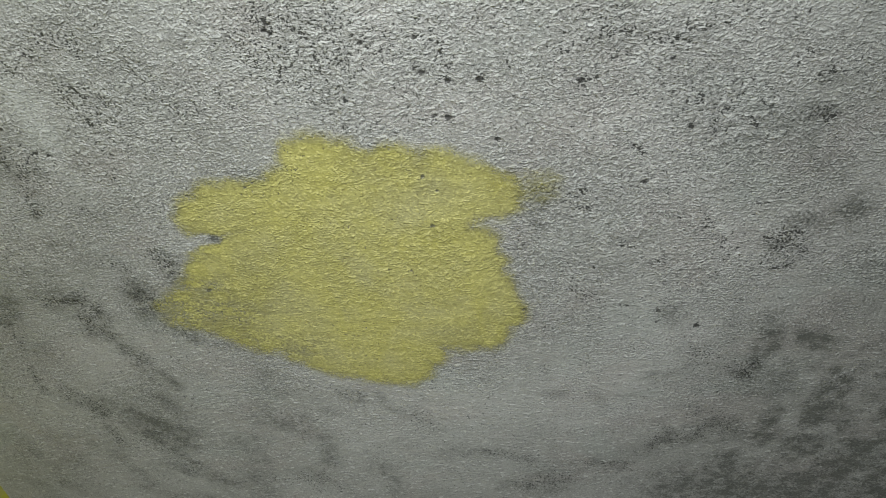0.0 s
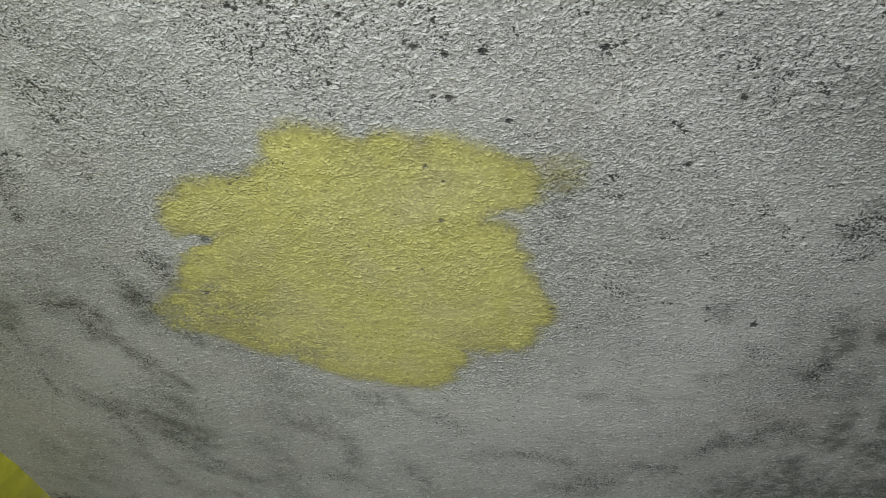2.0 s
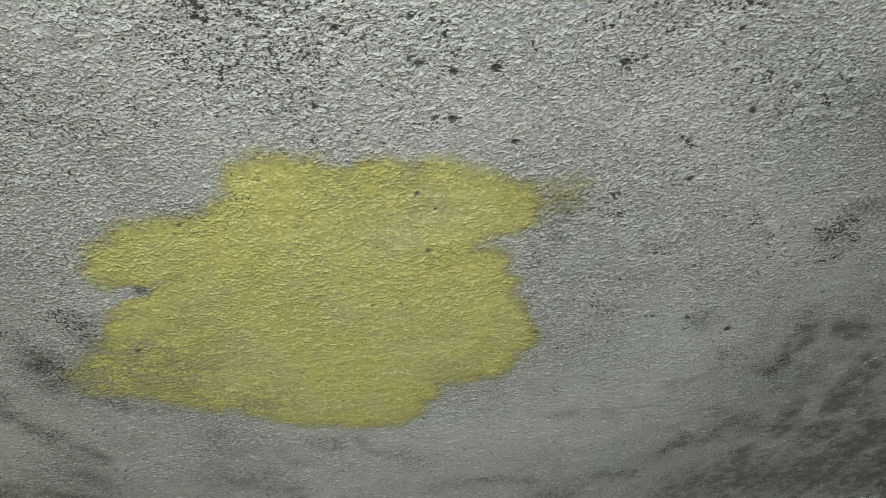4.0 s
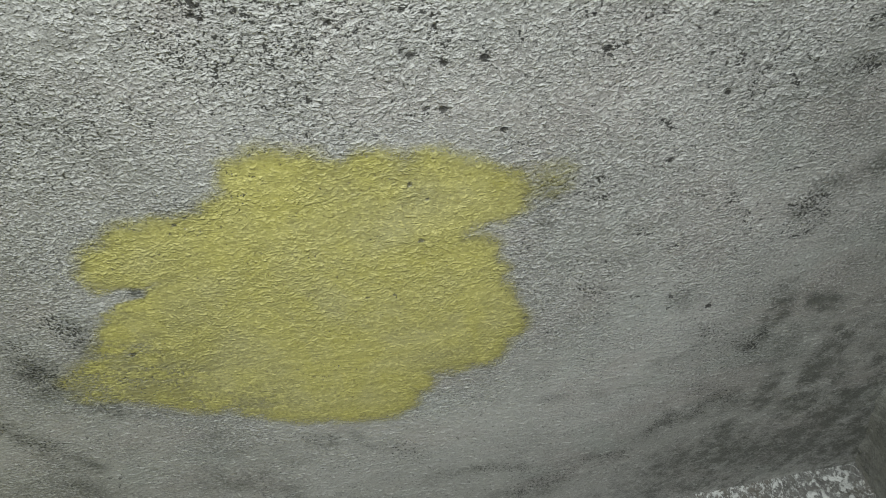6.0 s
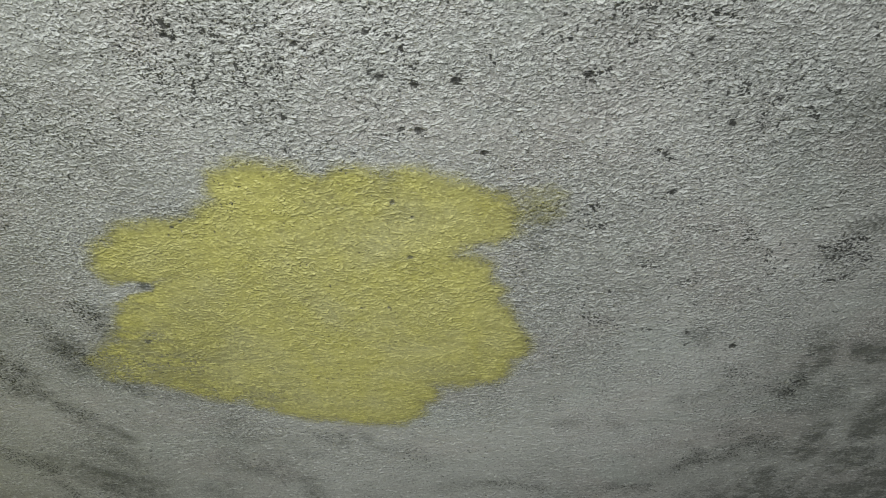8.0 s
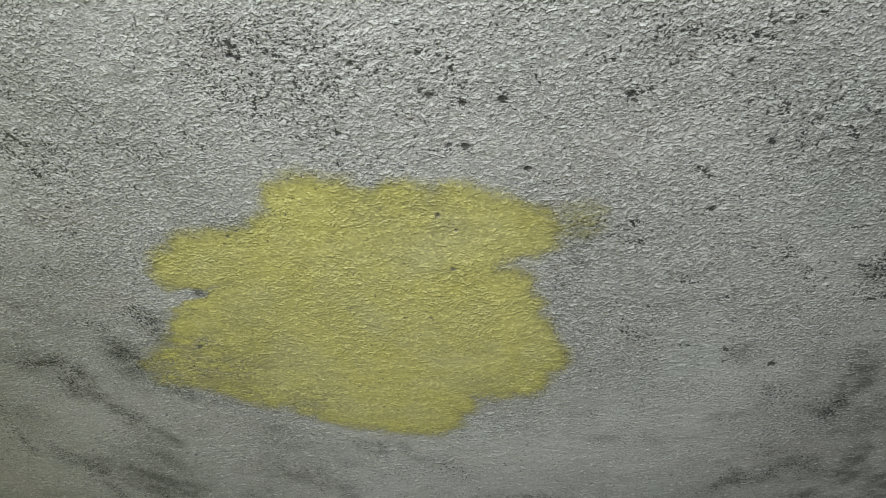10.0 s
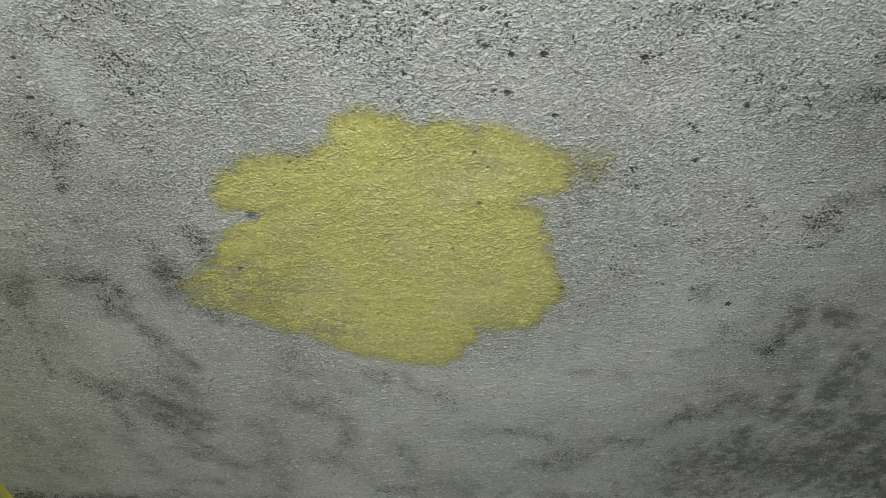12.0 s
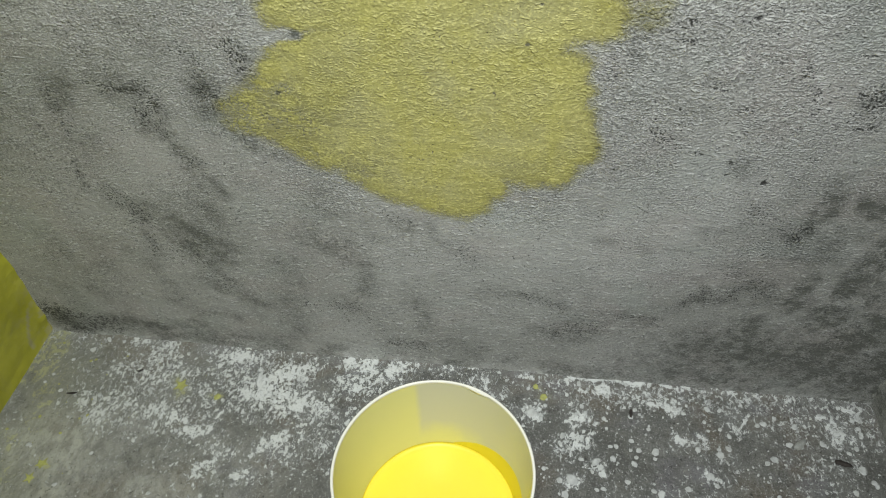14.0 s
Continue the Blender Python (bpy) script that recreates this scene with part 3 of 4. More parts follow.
grit(-0.464, 0.509, -0.446, 0.496, 0.0139, 0.50)
smear_shade(-0.472, 0.535, -0.457, 0.453, 0.0099, 0.40)
smear_shade(-0.435, 0.463, -0.415, 0.432, 0.0083, 0.50)
smear_shade(-0.366, 0.561, -0.335, 0.553, 0.0084, 0.55)
smear_shade(-0.341, 0.546, -0.335, 0.529, 0.0085, 0.60)
smear_shade(-0.304, 0.520, -0.284, 0.514, 0.0089, 0.38)
smear_shade(-0.600, 0.404, -0.578, 0.374, 0.0228, 0.55)
grit(-0.608, 0.410, -0.579, 0.371, 0.0205, 0.65)
smear_shade(-0.558, 0.386, -0.542, 0.377, 0.0166, 0.50)
smear_shade(-0.468, 0.409, -0.444, 0.379, 0.0195, 0.45)
smear_shade(-0.513, 0.346, -0.467, 0.302, 0.0296, 0.65)
smear_shade(-0.531, 0.324, -0.500, 0.276, 0.0128, 0.45)
smear_shade(-0.584, 0.335, -0.586, 0.282, 0.0130, 0.42)
grit(-0.588, 0.332, -0.586, 0.282, 0.0122, 0.50)
smear_shade(-0.510, 0.275, -0.480, 0.201, 0.0196, 0.50)
grit(-0.510, 0.275, -0.480, 0.201, 0.0147, 0.45)
smear_shade(-0.522, 0.204, -0.415, 0.159, 0.0150, 0.52)
smear_shade(-0.607, 0.245, -0.593, 0.148, 0.0150, 0.50)
smear_shade(-0.709, 0.230, -0.693, 0.216, 0.0186, 0.32)
smear_shade(-0.781, 0.306, -0.775, 0.254, 0.0148, 0.42)
smear_shade(-0.762, 0.162, -0.731, 0.152, 0.0220, 0.45)
smear_shade(-0.829, 0.167, -0.809, 0.108, 0.0306, 0.30)
smear_shade(-0.878, 0.052, -0.844, 0.017, 0.0264, 0.85)
grit(-0.876, 0.056, -0.846, 0.013, 0.0264, 0.80)
smear_shade(-0.771, 0.057, -0.658, 0.052, 0.0149, 0.65)
grit(-0.771, 0.057, -0.739, 0.032, 0.0165, 0.60)
smear_shade(-0.659, 0.049, -0.580, 0.074, 0.0145, 0.55)
smear_shade(-0.611, 0.031, -0.384, 0.045, 0.0175, 0.50)
smear_shade(-0.561, 0.113, -0.482, 0.113, 0.0136, 0.40)
smear_shade(-0.260, 0.445, -0.252, 0.401, 0.0135, 0.50)
smear_shade(-0.296, 0.347, -0.246, 0.336, 0.0251, 0.45)
smear_shade(-0.243, 0.304, -0.214, 0.289, 0.0154, 0.58)
smear_shade(-0.218, 0.271, -0.210, 0.210, 0.0139, 0.55)
smear_shade(-0.348, 0.278, -0.347, 0.225, 0.0184, 0.45)
smear_shade(-0.367, 0.190, -0.372, 0.075, 0.0191, 0.50)
smear_shade(-0.150, 0.403, -0.131, 0.395, 0.0119, 0.55)
grit(-0.150, 0.403, -0.131, 0.395, 0.0119, 0.50)
smear_shade(-0.191, 0.378, -0.179, 0.366, 0.0157, 0.40)
smear_shade(-0.088, 0.396, -0.074, 0.356, 0.0094, 0.60)
grit(-0.043, 0.336, -0.023, 0.307, 0.0146, 0.50)
smear_shade(-0.043, 0.336, -0.023, 0.307, 0.0146, 0.25)
grit(-0.327, 0.165, -0.318, 0.154, 0.0123, 0.60)
grit(-0.279, 0.168, -0.248, 0.162, 0.0150, 0.65)
smear_shade(-0.277, 0.177, -0.248, 0.158, 0.0188, 0.40)
grit(-0.226, 0.141, -0.219, 0.131, 0.0084, 0.60)
smear_shade(-0.145, 0.230, -0.123, 0.201, 0.0171, 0.40)
smear_shade(-0.116, 0.176, -0.107, 0.126, 0.0169, 0.40)
smear_shade(-0.010, 0.235, 0.057, 0.232, 0.0132, 0.50)
grit(0.062, 0.236, 0.130, 0.213, 0.0108, 0.60)
smear_shade(0.062, 0.236, 0.130, 0.213, 0.0132, 0.35)
smear_shade(0.118, 0.133, 0.183, 0.172, 0.0287, 0.60)
grit(0.118, 0.137, 0.183, 0.172, 0.0229, 0.50)
smear_shade(-0.068, 0.058, -0.025, 0.051, 0.0255, 0.40)
grit(-0.189, 0.064, -0.123, 0.055, 0.0121, 0.65)
smear_shade(-0.189, 0.064, -0.123, 0.055, 0.0136, 0.40)
smear_shade(0.157, 0.380, 0.178, 0.380, 0.0088, 0.45)
grit(0.156, 0.378, 0.167, 0.381, 0.0061, 0.50)
chalk(-0.246, 0.252, -0.217, 0.240, 0.0334, 0.20)
chalk(0.142, 0.366, 0.209, 0.320, 0.0459, 0.22)
chalk(-0.066, 0.163, 0.036, 0.151, 0.0295, 0.20)
chalk(-0.665, 0.466, -0.751, 0.410, 0.0438, 0.12)
grit(0.156, 0.443, 0.160, 0.439, 0.0056, 0.70)
smear_shade(0.231, 0.369, 0.244, 0.357, 0.0102, 0.38)
smear_shade(0.314, 0.415, 0.332, 0.428, 0.0098, 0.45)
grit(0.315, 0.411, 0.318, 0.414, 0.0029, 1.00)
grit(0.363, 0.471, 0.390, 0.457, 0.0075, 0.60)
smear_shade(0.374, 0.433, 0.444, 0.433, 0.0274, 0.42)
grit(0.382, 0.433, 0.431, 0.426, 0.0158, 0.50)
smear_shade(0.434, 0.415, 0.451, 0.440, 0.0127, 0.70)
grit(0.435, 0.409, 0.449, 0.443, 0.0082, 0.80)
smear_shade(0.456, 0.463, 0.465, 0.496, 0.0114, 0.60)
smear_shade(0.478, 0.401, 0.496, 0.427, 0.0165, 0.50)
smear_shade(0.509, 0.490, 0.523, 0.480, 0.0158, 0.65)
smear_shade(0.507, 0.428, 0.547, 0.455, 0.0316, 0.40)
smear_shade(0.440, 0.385, 0.490, 0.378, 0.0286, 0.40)
smear_shade(0.555, 0.343, 0.565, 0.401, 0.0165, 0.85)
smear_shade(0.555, 0.305, 0.568, 0.334, 0.0112, 0.80)
smear_shade(0.376, 0.339, 0.418, 0.316, 0.0184, 0.42)
grit(0.368, 0.338, 0.418, 0.316, 0.0163, 0.50)
smear_shade(0.317, 0.252, 0.343, 0.287, 0.0128, 0.60)
grit(0.316, 0.246, 0.342, 0.290, 0.0105, 0.60)
smear_shade(0.350, 0.272, 0.432, 0.297, 0.0212, 0.50)
grit(0.354, 0.273, 0.430, 0.297, 0.0180, 0.60)
smear_shade(0.424, 0.257, 0.442, 0.319, 0.0105, 0.55)
smear_shade(0.482, 0.267, 0.490, 0.325, 0.0169, 0.65)
smear_shade(0.451, 0.278, 0.485, 0.259, 0.0148, 0.50)
smear_shade(0.225, 0.202, 0.276, 0.199, 0.0132, 0.48)
grit(0.225, 0.202, 0.276, 0.199, 0.0108, 0.50)
smear_shade(0.267, 0.239, 0.313, 0.236, 0.0163, 0.32)
smear_shade(0.426, 0.178, 0.438, 0.208, 0.0192, 0.75)
smear_shade(0.394, 0.122, 0.469, 0.140, 0.0458, 0.72)
smear_shade(0.504, 0.201, 0.535, 0.219, 0.0249, 0.55)
smear_shade(0.538, 0.251, 0.571, 0.240, 0.0186, 0.85)
smear_shade(0.547, 0.145, 0.598, 0.190, 0.0156, 0.78)
smear_shade(0.610, 0.155, 0.635, 0.243, 0.0158, 0.80)
smear_shade(0.280, 0.143, 0.338, 0.141, 0.0223, 0.35)
smear_shade(0.557, 0.094, 0.693, 0.102, 0.0356, 0.70)
smear_shade(0.248, 0.065, 0.294, 0.050, 0.0241, 0.40)
smear_shade(0.335, 0.037, 0.556, 0.040, 0.0193, 0.50)
smear_shade(0.596, 0.310, 0.652, 0.198, 0.0184, 0.60)
chalk(0.513, 0.314, 0.558, 0.270, 0.0163, 0.25)
chalk(0.582, 0.295, 0.582, 0.228, 0.0106, 0.25)
chalk(0.479, 0.237, 0.449, 0.217, 0.0110, 0.20)
chalk(0.483, 0.364, 0.456, 0.348, 0.0143, 0.10)
chalk(0.02, 0.30, 0.22, 0.40, 0.08, 0.36)
chalk(-0.16, 0.30, 0.10, 0.20, 0.06, 0.25)
smear_shade(-0.52, 0.66, -0.40, 0.76, 0.06, 0.30)
smear_shade(0.45, 0.10, 0.66, 0.20, 0.09, 0.50)
smear_shade(0.50, 0.30, 0.66, 0.45, 0.09, 0.28)
smear_shade(0.155, 0.752, 0.175, 0.745, 0.012, 0.42)
grit(0.18, 0.755, 0.21, 0.74, 0.012, 0.45)
chalk(0.06, 0.36, 0.30, 0.48, 0.10, 0.36)
grit(-0.90, 0.07, -0.76, 0.035, 0.028, 1.0)
grit(-0.72, 0.03, -0.45, 0.02, 0.012, 0.4)
grit(0.000, 0.645, 0.003, 0.642, 0.0028, 1.0)
smear_shade(0.34, 0.05, 0.70, 0.08, 0.07, 0.50)
# Light fall-off painted in: darker east corner, both sides and top left.
smear_shade(0.68, 0.0, 0.69, 0.55, 0.05, 0.70)
smear_shade(0.62, 0.55, 0.58, 0.95, 0.10, 0.32)
smear_shade(-0.75, 0.55, -0.62, 0.95, 0.10, 0.30)
smear_shade(-0.46, 0.86, -0.24, 1.02, 0.07, 0.20)
stain_shade = np.minimum(stain_shade, 0.86)
stain_shade = np.maximum(stain_shade, 0.55 * smooth(0.05, 0.0, gz - 0.03 * fbm(gx * 25, gz * 25, 3, 61)) * smooth(0.4, 0.6, fbm(gx * 20, gz * 20, 3, 62)))
bloom = np.maximum(bloom, 0.16 * smooth(0.78, 1.0, gz) * smooth(0.42, 0.68, fbm(gx * 18, gz * 30, 4, 70)))

bloom = np.maximum(bloom, 0.55 * smooth(0.030, 0.002, gz) * smooth(0.50, 0.60, fbm(gx * 90, gz * 110, 3, 65)))
relief = 0.0030 * (fbm(gx * 4, gz * 4, 2, 80) - 0.5)
relief = relief + 0.0014 * (fbm(gx * 22, gz * 34, 3, 84) - 0.5)
relief = relief + (0.0004 + 0.0005 * coarseness + 0.0012 * torn) * (fbm(gx * 120, gz * 170, 2, 88) - 0.5)
relief = relief - 0.0008 * pit - 0.0003 * torn_open
relief = relief + 0.006 * np.exp(-np.maximum(gz, 0) / 0.012) * fbm(gx * 30, gz * 30, 3, 90)
overpaint = smooth(0.004, -0.004, gx - X_WEST - 0.016 * fbm(gx * 30, gz * 30, 4, 95) + 0.004)
wall = np.stack([gx, -relief, gz], -1)
roughness = (0.26 + 0.64 * coarseness) * (0.66 + 0.62 * smooth(0.3, 0.7, fbm(gx * 16, gz * 22, 4, 150))) + 0.3 * torn
smoothed = 1 - 0.5 * np.clip(1.6 * bloom, 0, 1)
roughness = roughness * smoothed
fields = {"rough": roughness, "stain_shade": stain_shade, "grit": torn_open, "bloom": bloom, "pit": pit, "overpaint": overpaint}
me = grid_mesh("wall_north", wall, fields=fields, extra=[((WX[0], 0.02, -0.012), (WX[-1], 0.14, HEIGHT))])
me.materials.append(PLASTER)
wall_north = tagged(new("wall_north", me), "rough grey cement plaster wall, stained and pitted", "wall", kind="structure")

# ---- the brushed yellow patch: strokes from end to end, with half width ----
STROKES = (
    (-0.146, 0.496, -0.047, 0.466, 0.048),
    (-0.193, 0.500, -0.001, 0.484, 0.022),
    (-0.194, 0.523, 0.082, 0.529, 0.036),
    (-0.314, 0.594, 0.097, 0.567, 0.043),
    (-0.348, 0.593, 0.103, 0.603, 0.029),
    (-0.241, 0.611, 0.063, 0.640, 0.060),
    (-0.274, 0.655, 0.083, 0.675, 0.034),
    (-0.239, 0.658, 0.052, 0.762, 0.059),
    (-0.250, 0.753, 0.117, 0.753, 0.032),
    (-0.219, 0.764, 0.089, 0.770, 0.035),
    (-0.089, 0.817, 0.006, 0.778, 0.038),
    (-0.231, 0.563, -0.281, 0.598, 0.060),
    (-0.116, 0.768, -0.028, 0.587, 0.052),
    (0.005, 0.793, -0.052, 0.676, 0.042),
    (-0.060, 0.710, 0.066, 0.716, 0.020),
    (-0.185, 0.702, 0.030, 0.728, 0.030),
    (-0.150, 0.560, 0.060, 0.590, 0.045),
)
brush_x = gx + 0.010 * (fbm(gx * 40, gz * 55, 3, 101) - 0.5)
brush_z = gz + 0.010 * (fbm(gx * 40, gz * 55, 3, 105) - 0.5)
edge = np.full_like(gx, 1.0)
for x0, z0, x1, z1, w in STROKES:
    edge = np.minimum(edge, capsule(brush_x, brush_z, x0, z0, x1, z1, w))
cover = 0.003 - edge
# Where the loaded brush ran dry: a faint tail, and two worn spots.
tail = -capsule(brush_x, brush_z, 0.13, 0.765, 0.176, 0.760, 0.018)
for x0, z0, x1, z1, w, s in ((-0.290, 0.711, -0.246, 0.717, 0.006, 0.020),):
    cover = cover - s * (1 - smooth(-w, w, capsule(brush_x, brush_z, x0, z0, x1, z1, w)))
thin = np.zeros_like(gx)
for x0, z0, x1, z1, w, s in ((-0.36, 0.60, -0.26, 0.58, 0.030, 0.55), (-0.33, 0.64, -0.27, 0.63, 0.020, 0.5), (-0.25, 0.53, -0.18, 0.50, 0.02, 0.45),
                             (0.02, 0.50, 0.09, 0.53, 0.02, 0.15), (-0.02, 0.81, 0.07, 0.79, 0.02, 0.18),
                             (-0.34, 0.735, -0.28, 0.715, 0.025, 0.4), (-0.22, 0.66, -0.20, 0.55, 0.03, 0.16), (0.0, 0.80, -0.01, 0.76, 0.03, 0.12)):
    thin = np.maximum(thin, s * (1 - smooth(-w, 1.3 * w, capsule(dirt_x, dirt_z, x0, z0, x1, z1, w))))
near = cover > -0.034
cells = near[:-1, :-1] | near[1:, :-1] | near[:-1, 1:] | near[1:, 1:]
coat = np.stack([gx, -relief - 0.0004, gz], -1)
me = grid_mesh("paint_patch", coat, keep=cells, fields={"cover": np.clip(cover, -0.05, 0.05), "pit": 0.9 * pit, "rough": 0.72 * roughness, "grit": 0.9 * torn_open, "thin": thin})
me.materials.append(PATCH)
paint_patch = tagged(new("paint_patch", me), "ragged patch of yellow paint brushed on grey plaster", "paint patch")
near = tail > -0.03
cells = near[:-1, :-1] | near[1:, :-1] | near[:-1, 1:] | near[1:, 1:]
lift = np.stack([gx, -relief - 0.0008, gz], -1)
me = grid_mesh("dry_brush_tail", lift, keep=cells, fields={"cover": np.minimum(tail, 0.0) - 0.002, "pit": 0.9 * pit, "rough": 0.72 * roughness, "grit": 0.9 * torn_open, "thin": np.full_like(gx, 0.5)})
me.materials.append(PATCH)
brush_tail = tagged(new("dry_brush_tail", me), "thin brushed-out tail of yellow paint")
brush_tail.parent = paint_patch


# ---- the side walls, the floor, and plain walls that close the place ----
def side_wall(name, x, inward, thick, material, label, worn, lean):
    """A side wall; lean: how far its plaster comes inwards above the skirting height."""
    ys = np.concatenate([np.linspace(Y_SOUTH, -1.0, 20)[:-1], np.arange(-1.0, 0.012, 0.005)])
    zs = np.concatenate([np.arange(-0.012, 1.1, 0.005), np.linspace(1.11, HEIGHT, 40)])
    sy, sz = np.meshgrid(ys, zs)
    bulge = 0.004 * (fbm(sy * 5, sz * 5, 3, 120) - 0.5) + 0.0022 * (fbm(sy * 45, sz * 60, 3, 124) - 0.5)
    corner = 0.012 * np.exp(np.minimum(sy, 0) / 0.012) * fbm(sz * 25, sz * 0 + 3, 3, 128)
    scratch = 1 - smooth(0.0, 0.004, capsule(sy + 0.012 * np.sin(sz * 40), sz, -0.030, 0.095, -0.050, 0.020, 0.002))
    spot = 0.9 * worn * scratch + worn * smooth(0.50, 0.58, fbm(sy * 60, sz * 60, 4, 130)) * np.exp(np.minimum(sy, 0) / 0.03) * smooth(0.20, 0.04, sz)
    place = np.stack([np.full_like(sy, x) + inward * (bulge + corner + lean * smooth(-0.02, 0.26, sz)), sy, sz], -1)
    if inward > 0:
        place, spot = place[:, ::-1], spot[:, ::-1]
    far = x - inward * thick
    me = grid_mesh(name, place, fields={"worn": spot, "rough": np.full_like(sy, 0.25), "stain_shade": 0.40 + 0.3 * smooth(0.42, 0.62, fbm(sy * 9, sz * 7, 4, 140)),
                                         "pit": 0.5 * smooth(0.72, 0.8, fbm(sy * 90, sz * 90, 3, 141))},
                   extra=[((min(far, x - inward * 0.02), Y_SOUTH, -0.012), (max(far, x - inward * 0.02), 0.14, HEIGHT))])
    me.materials.append(material)
    return tagged(new(name, me), label, "wall", kind="structure")


side_wall("wall_west", X_WEST, 1, 0.12, SIDE, "side wall painted olive yellow, worn near the floor", 0.8, 0.016)
side_wall("wall_east", X_EAST, -1, 0.12, PLASTER, "dark bare cement side wall", 0.0, 0.026)

FX = np.arange(X_WEST - 0.02, X_EAST + 0.021, 0.0025)
FY = np.concatenate([np.linspace(Y_SOUTH, -0.60, 30)[:-1], np.arange(-0.60, 0.021, 0.0025)])
fx, fy = np.meshgrid(FX, FY)
fwx = fx + 0.035 * (fbm(fx * 30, fy * 30, 4, 201) - 0.5)
fwy = fy + 0.035 * (fbm(fx * 30, fy * 30, 4, 205) - 0.5)
white, yellow = np.zeros_like(fx), np.zeros_like(fx)


def wash(field, x0, y0, x1, y1, width, strength=1.0):
    np.maximum(field, strength * (1 - smooth(-1.2 * width, 1.7 * width, capsule(fwx, fwy, x0, y0, x1, y1, width))), out=field)


wash(white, -0.529, -0.023, -0.383, -0.037, 0.015)
wash(white, -0.468, -0.097, -0.312, -0.130, 0.029)
wash(white, -0.442, -0.069, -0.357, -0.047, 0.022)
wash(white, -0.765, -0.161, -0.718, -0.186, 0.024, 0.78)
wash(white, -0.625, -0.164, -0.564, -0.175, 0.017, 0.78)
wash(white, -0.487, -0.262, -0.467, -0.243, 0.023, 0.78)
wash(white, -0.419, -0.275, -0.401, -0.268, 0.016, 0.78)
wash(white, -0.399, -0.208, -0.344, -0.213, 0.019, 0.78)
wash(white, -0.381, -0.195, -0.364, -0.182, 0.022, 0.78)
wash(white, -0.549, -0.185, -0.515, -0.187, 0.016)
wash(white, 0.151, -0.004, 0.363, -0.001, 0.007)
wash(white, 0.363, -0.004, 0.570, 0.005, 0.007)
wash(white, -0.719, -0.004, -0.672, 0.001, 0.010)
wash(white, 0.609, -0.047, 0.639, -0.083, 0.022)
wash(white, 0.668, -0.006, 0.689, -0.038, 0.020)
wash(white, 0.452, -0.070, 0.463, -0.091, 0.011)
wash(white, 0.466, -0.085, 0.510, -0.019, 0.003)
wash(white, 0.400, -0.109, 0.390, -0.132, 0.008)
wash(white, 0.202, -0.172, 0.216, -0.181, 0.008)
wash(white, 0.158, -0.208, 0.172, -0.209, 0.012)
wash(white, 0.167, -0.095, 0.188, -0.087, 0.013)
wash(white, 0.152, -0.147, 0.182, -0.133, 0.016)
wash(white, 0.395, -0.168, 0.407, -0.182, 0.007)
wash(white, 0.656, -0.129, 0.662, -0.141, 0.007)
wash(white, 0.084, -0.087, 0.099, -0.087, 0.013)
wash(white, -0.273, -0.012, -0.225, -0.020, 0.015)
wash(white, -0.259, -0.075, -0.178, -0.028, 0.024)
wash(white, 0.024, -0.057, 0.044, -0.043, 0.012)
wash(white, 0.308, -0.041, 0.349, -0.049, 0.009)
wash(white, 0.354, -0.103, 0.381, -0.122, 0.012)
wash(white, 0.215, -0.037, 0.236, -0.022, 0.011)
wash(yellow, -0.601, -0.089, -0.587, -0.113, 0.010)
wash(yellow, 0.111, -0.052, 0.112, -0.053, 0.007)
wash(yellow, 0.095, -0.031, 0.096, -0.032, 0.005)
wash(yellow, -0.789, -0.287, -0.781, -0.282, 0.010)
wash(yellow, -0.796, -0.314, -0.791, -0.312, 0.008)
wash(yellow, -0.894, -0.120, -0.883, -0.096, 0.013)
wash(yellow, -0.847, -0.173, -0.834, -0.164, 0.010)
wash(yellow, -0.902, -0.039, -0.869, -0.054, 0.013)
wash(yellow, -0.519, -0.115, -0.506, -0.120, 0.007)
wash(white, -0.80, -0.07, -0.50, -0.06, 0.030, 0.42)
wash(white, -0.72, -0.04, -0.60, -0.14, 0.045, 0.55)
wash(white, -0.77, -0.15, -0.56, -0.17, 0.035, 0.65)
wash(white, 0.18, -0.03, 0.60, -0.03, 0.030, 0.55)
white = white * (0.68 + 0.42 * smooth(0.32, 0.66, fbm(fx * 48, fy * 40, 4, 219))) * (1 - 0.22 * smooth(0.3, 0.6, fx))
white = np.maximum(white, (0.42 + 0.22 * smooth(0.2, -0.3, fx)) * smooth(-0.42, -0.06, fy) * smooth(0.30, 0.65, fbm(fx * 14, fy * 14, 4, 220)))
white = np.maximum(white, 0.55 * smooth(-0.05, -0.005, fy) * smooth(0.35, 0.6, fbm(fx * 20, fy * 20, 3, 224)))
yellow = np.maximum(yellow, 0.8 * smooth(X_WEST + 0.26, X_WEST + 0.02, fx) * smooth(0.1, 0.6, fbm(fx * 16, fy * 16, 3, 230)))
# Paler towards the west wall, more so away from the north wall.
west_pale = smooth(-0.20, -0.72, fx) * (0.36 + 0.46 * smooth(-0.12, -0.24, fy)) * (0.5 + 0.5 * smooth(0.3, 0.65, fbm(fx * 11, fy * 11, 3, 236)))
grime = 0.2 * smooth(0.64, 0.78, fbm(fx * 26, fy * 26, 4, 240))
level = 0.003 * (fbm(fx * 5, fy * 5, 3, 210) - 0.5) + 0.0012 * (fbm(fx * 60, fy * 60, 3, 214) - 0.5)
level = level + 0.007 * np.exp(np.minimum(fy, 0) / 0.010) * fbm(fx * 22, fy * 22, 3, 218)
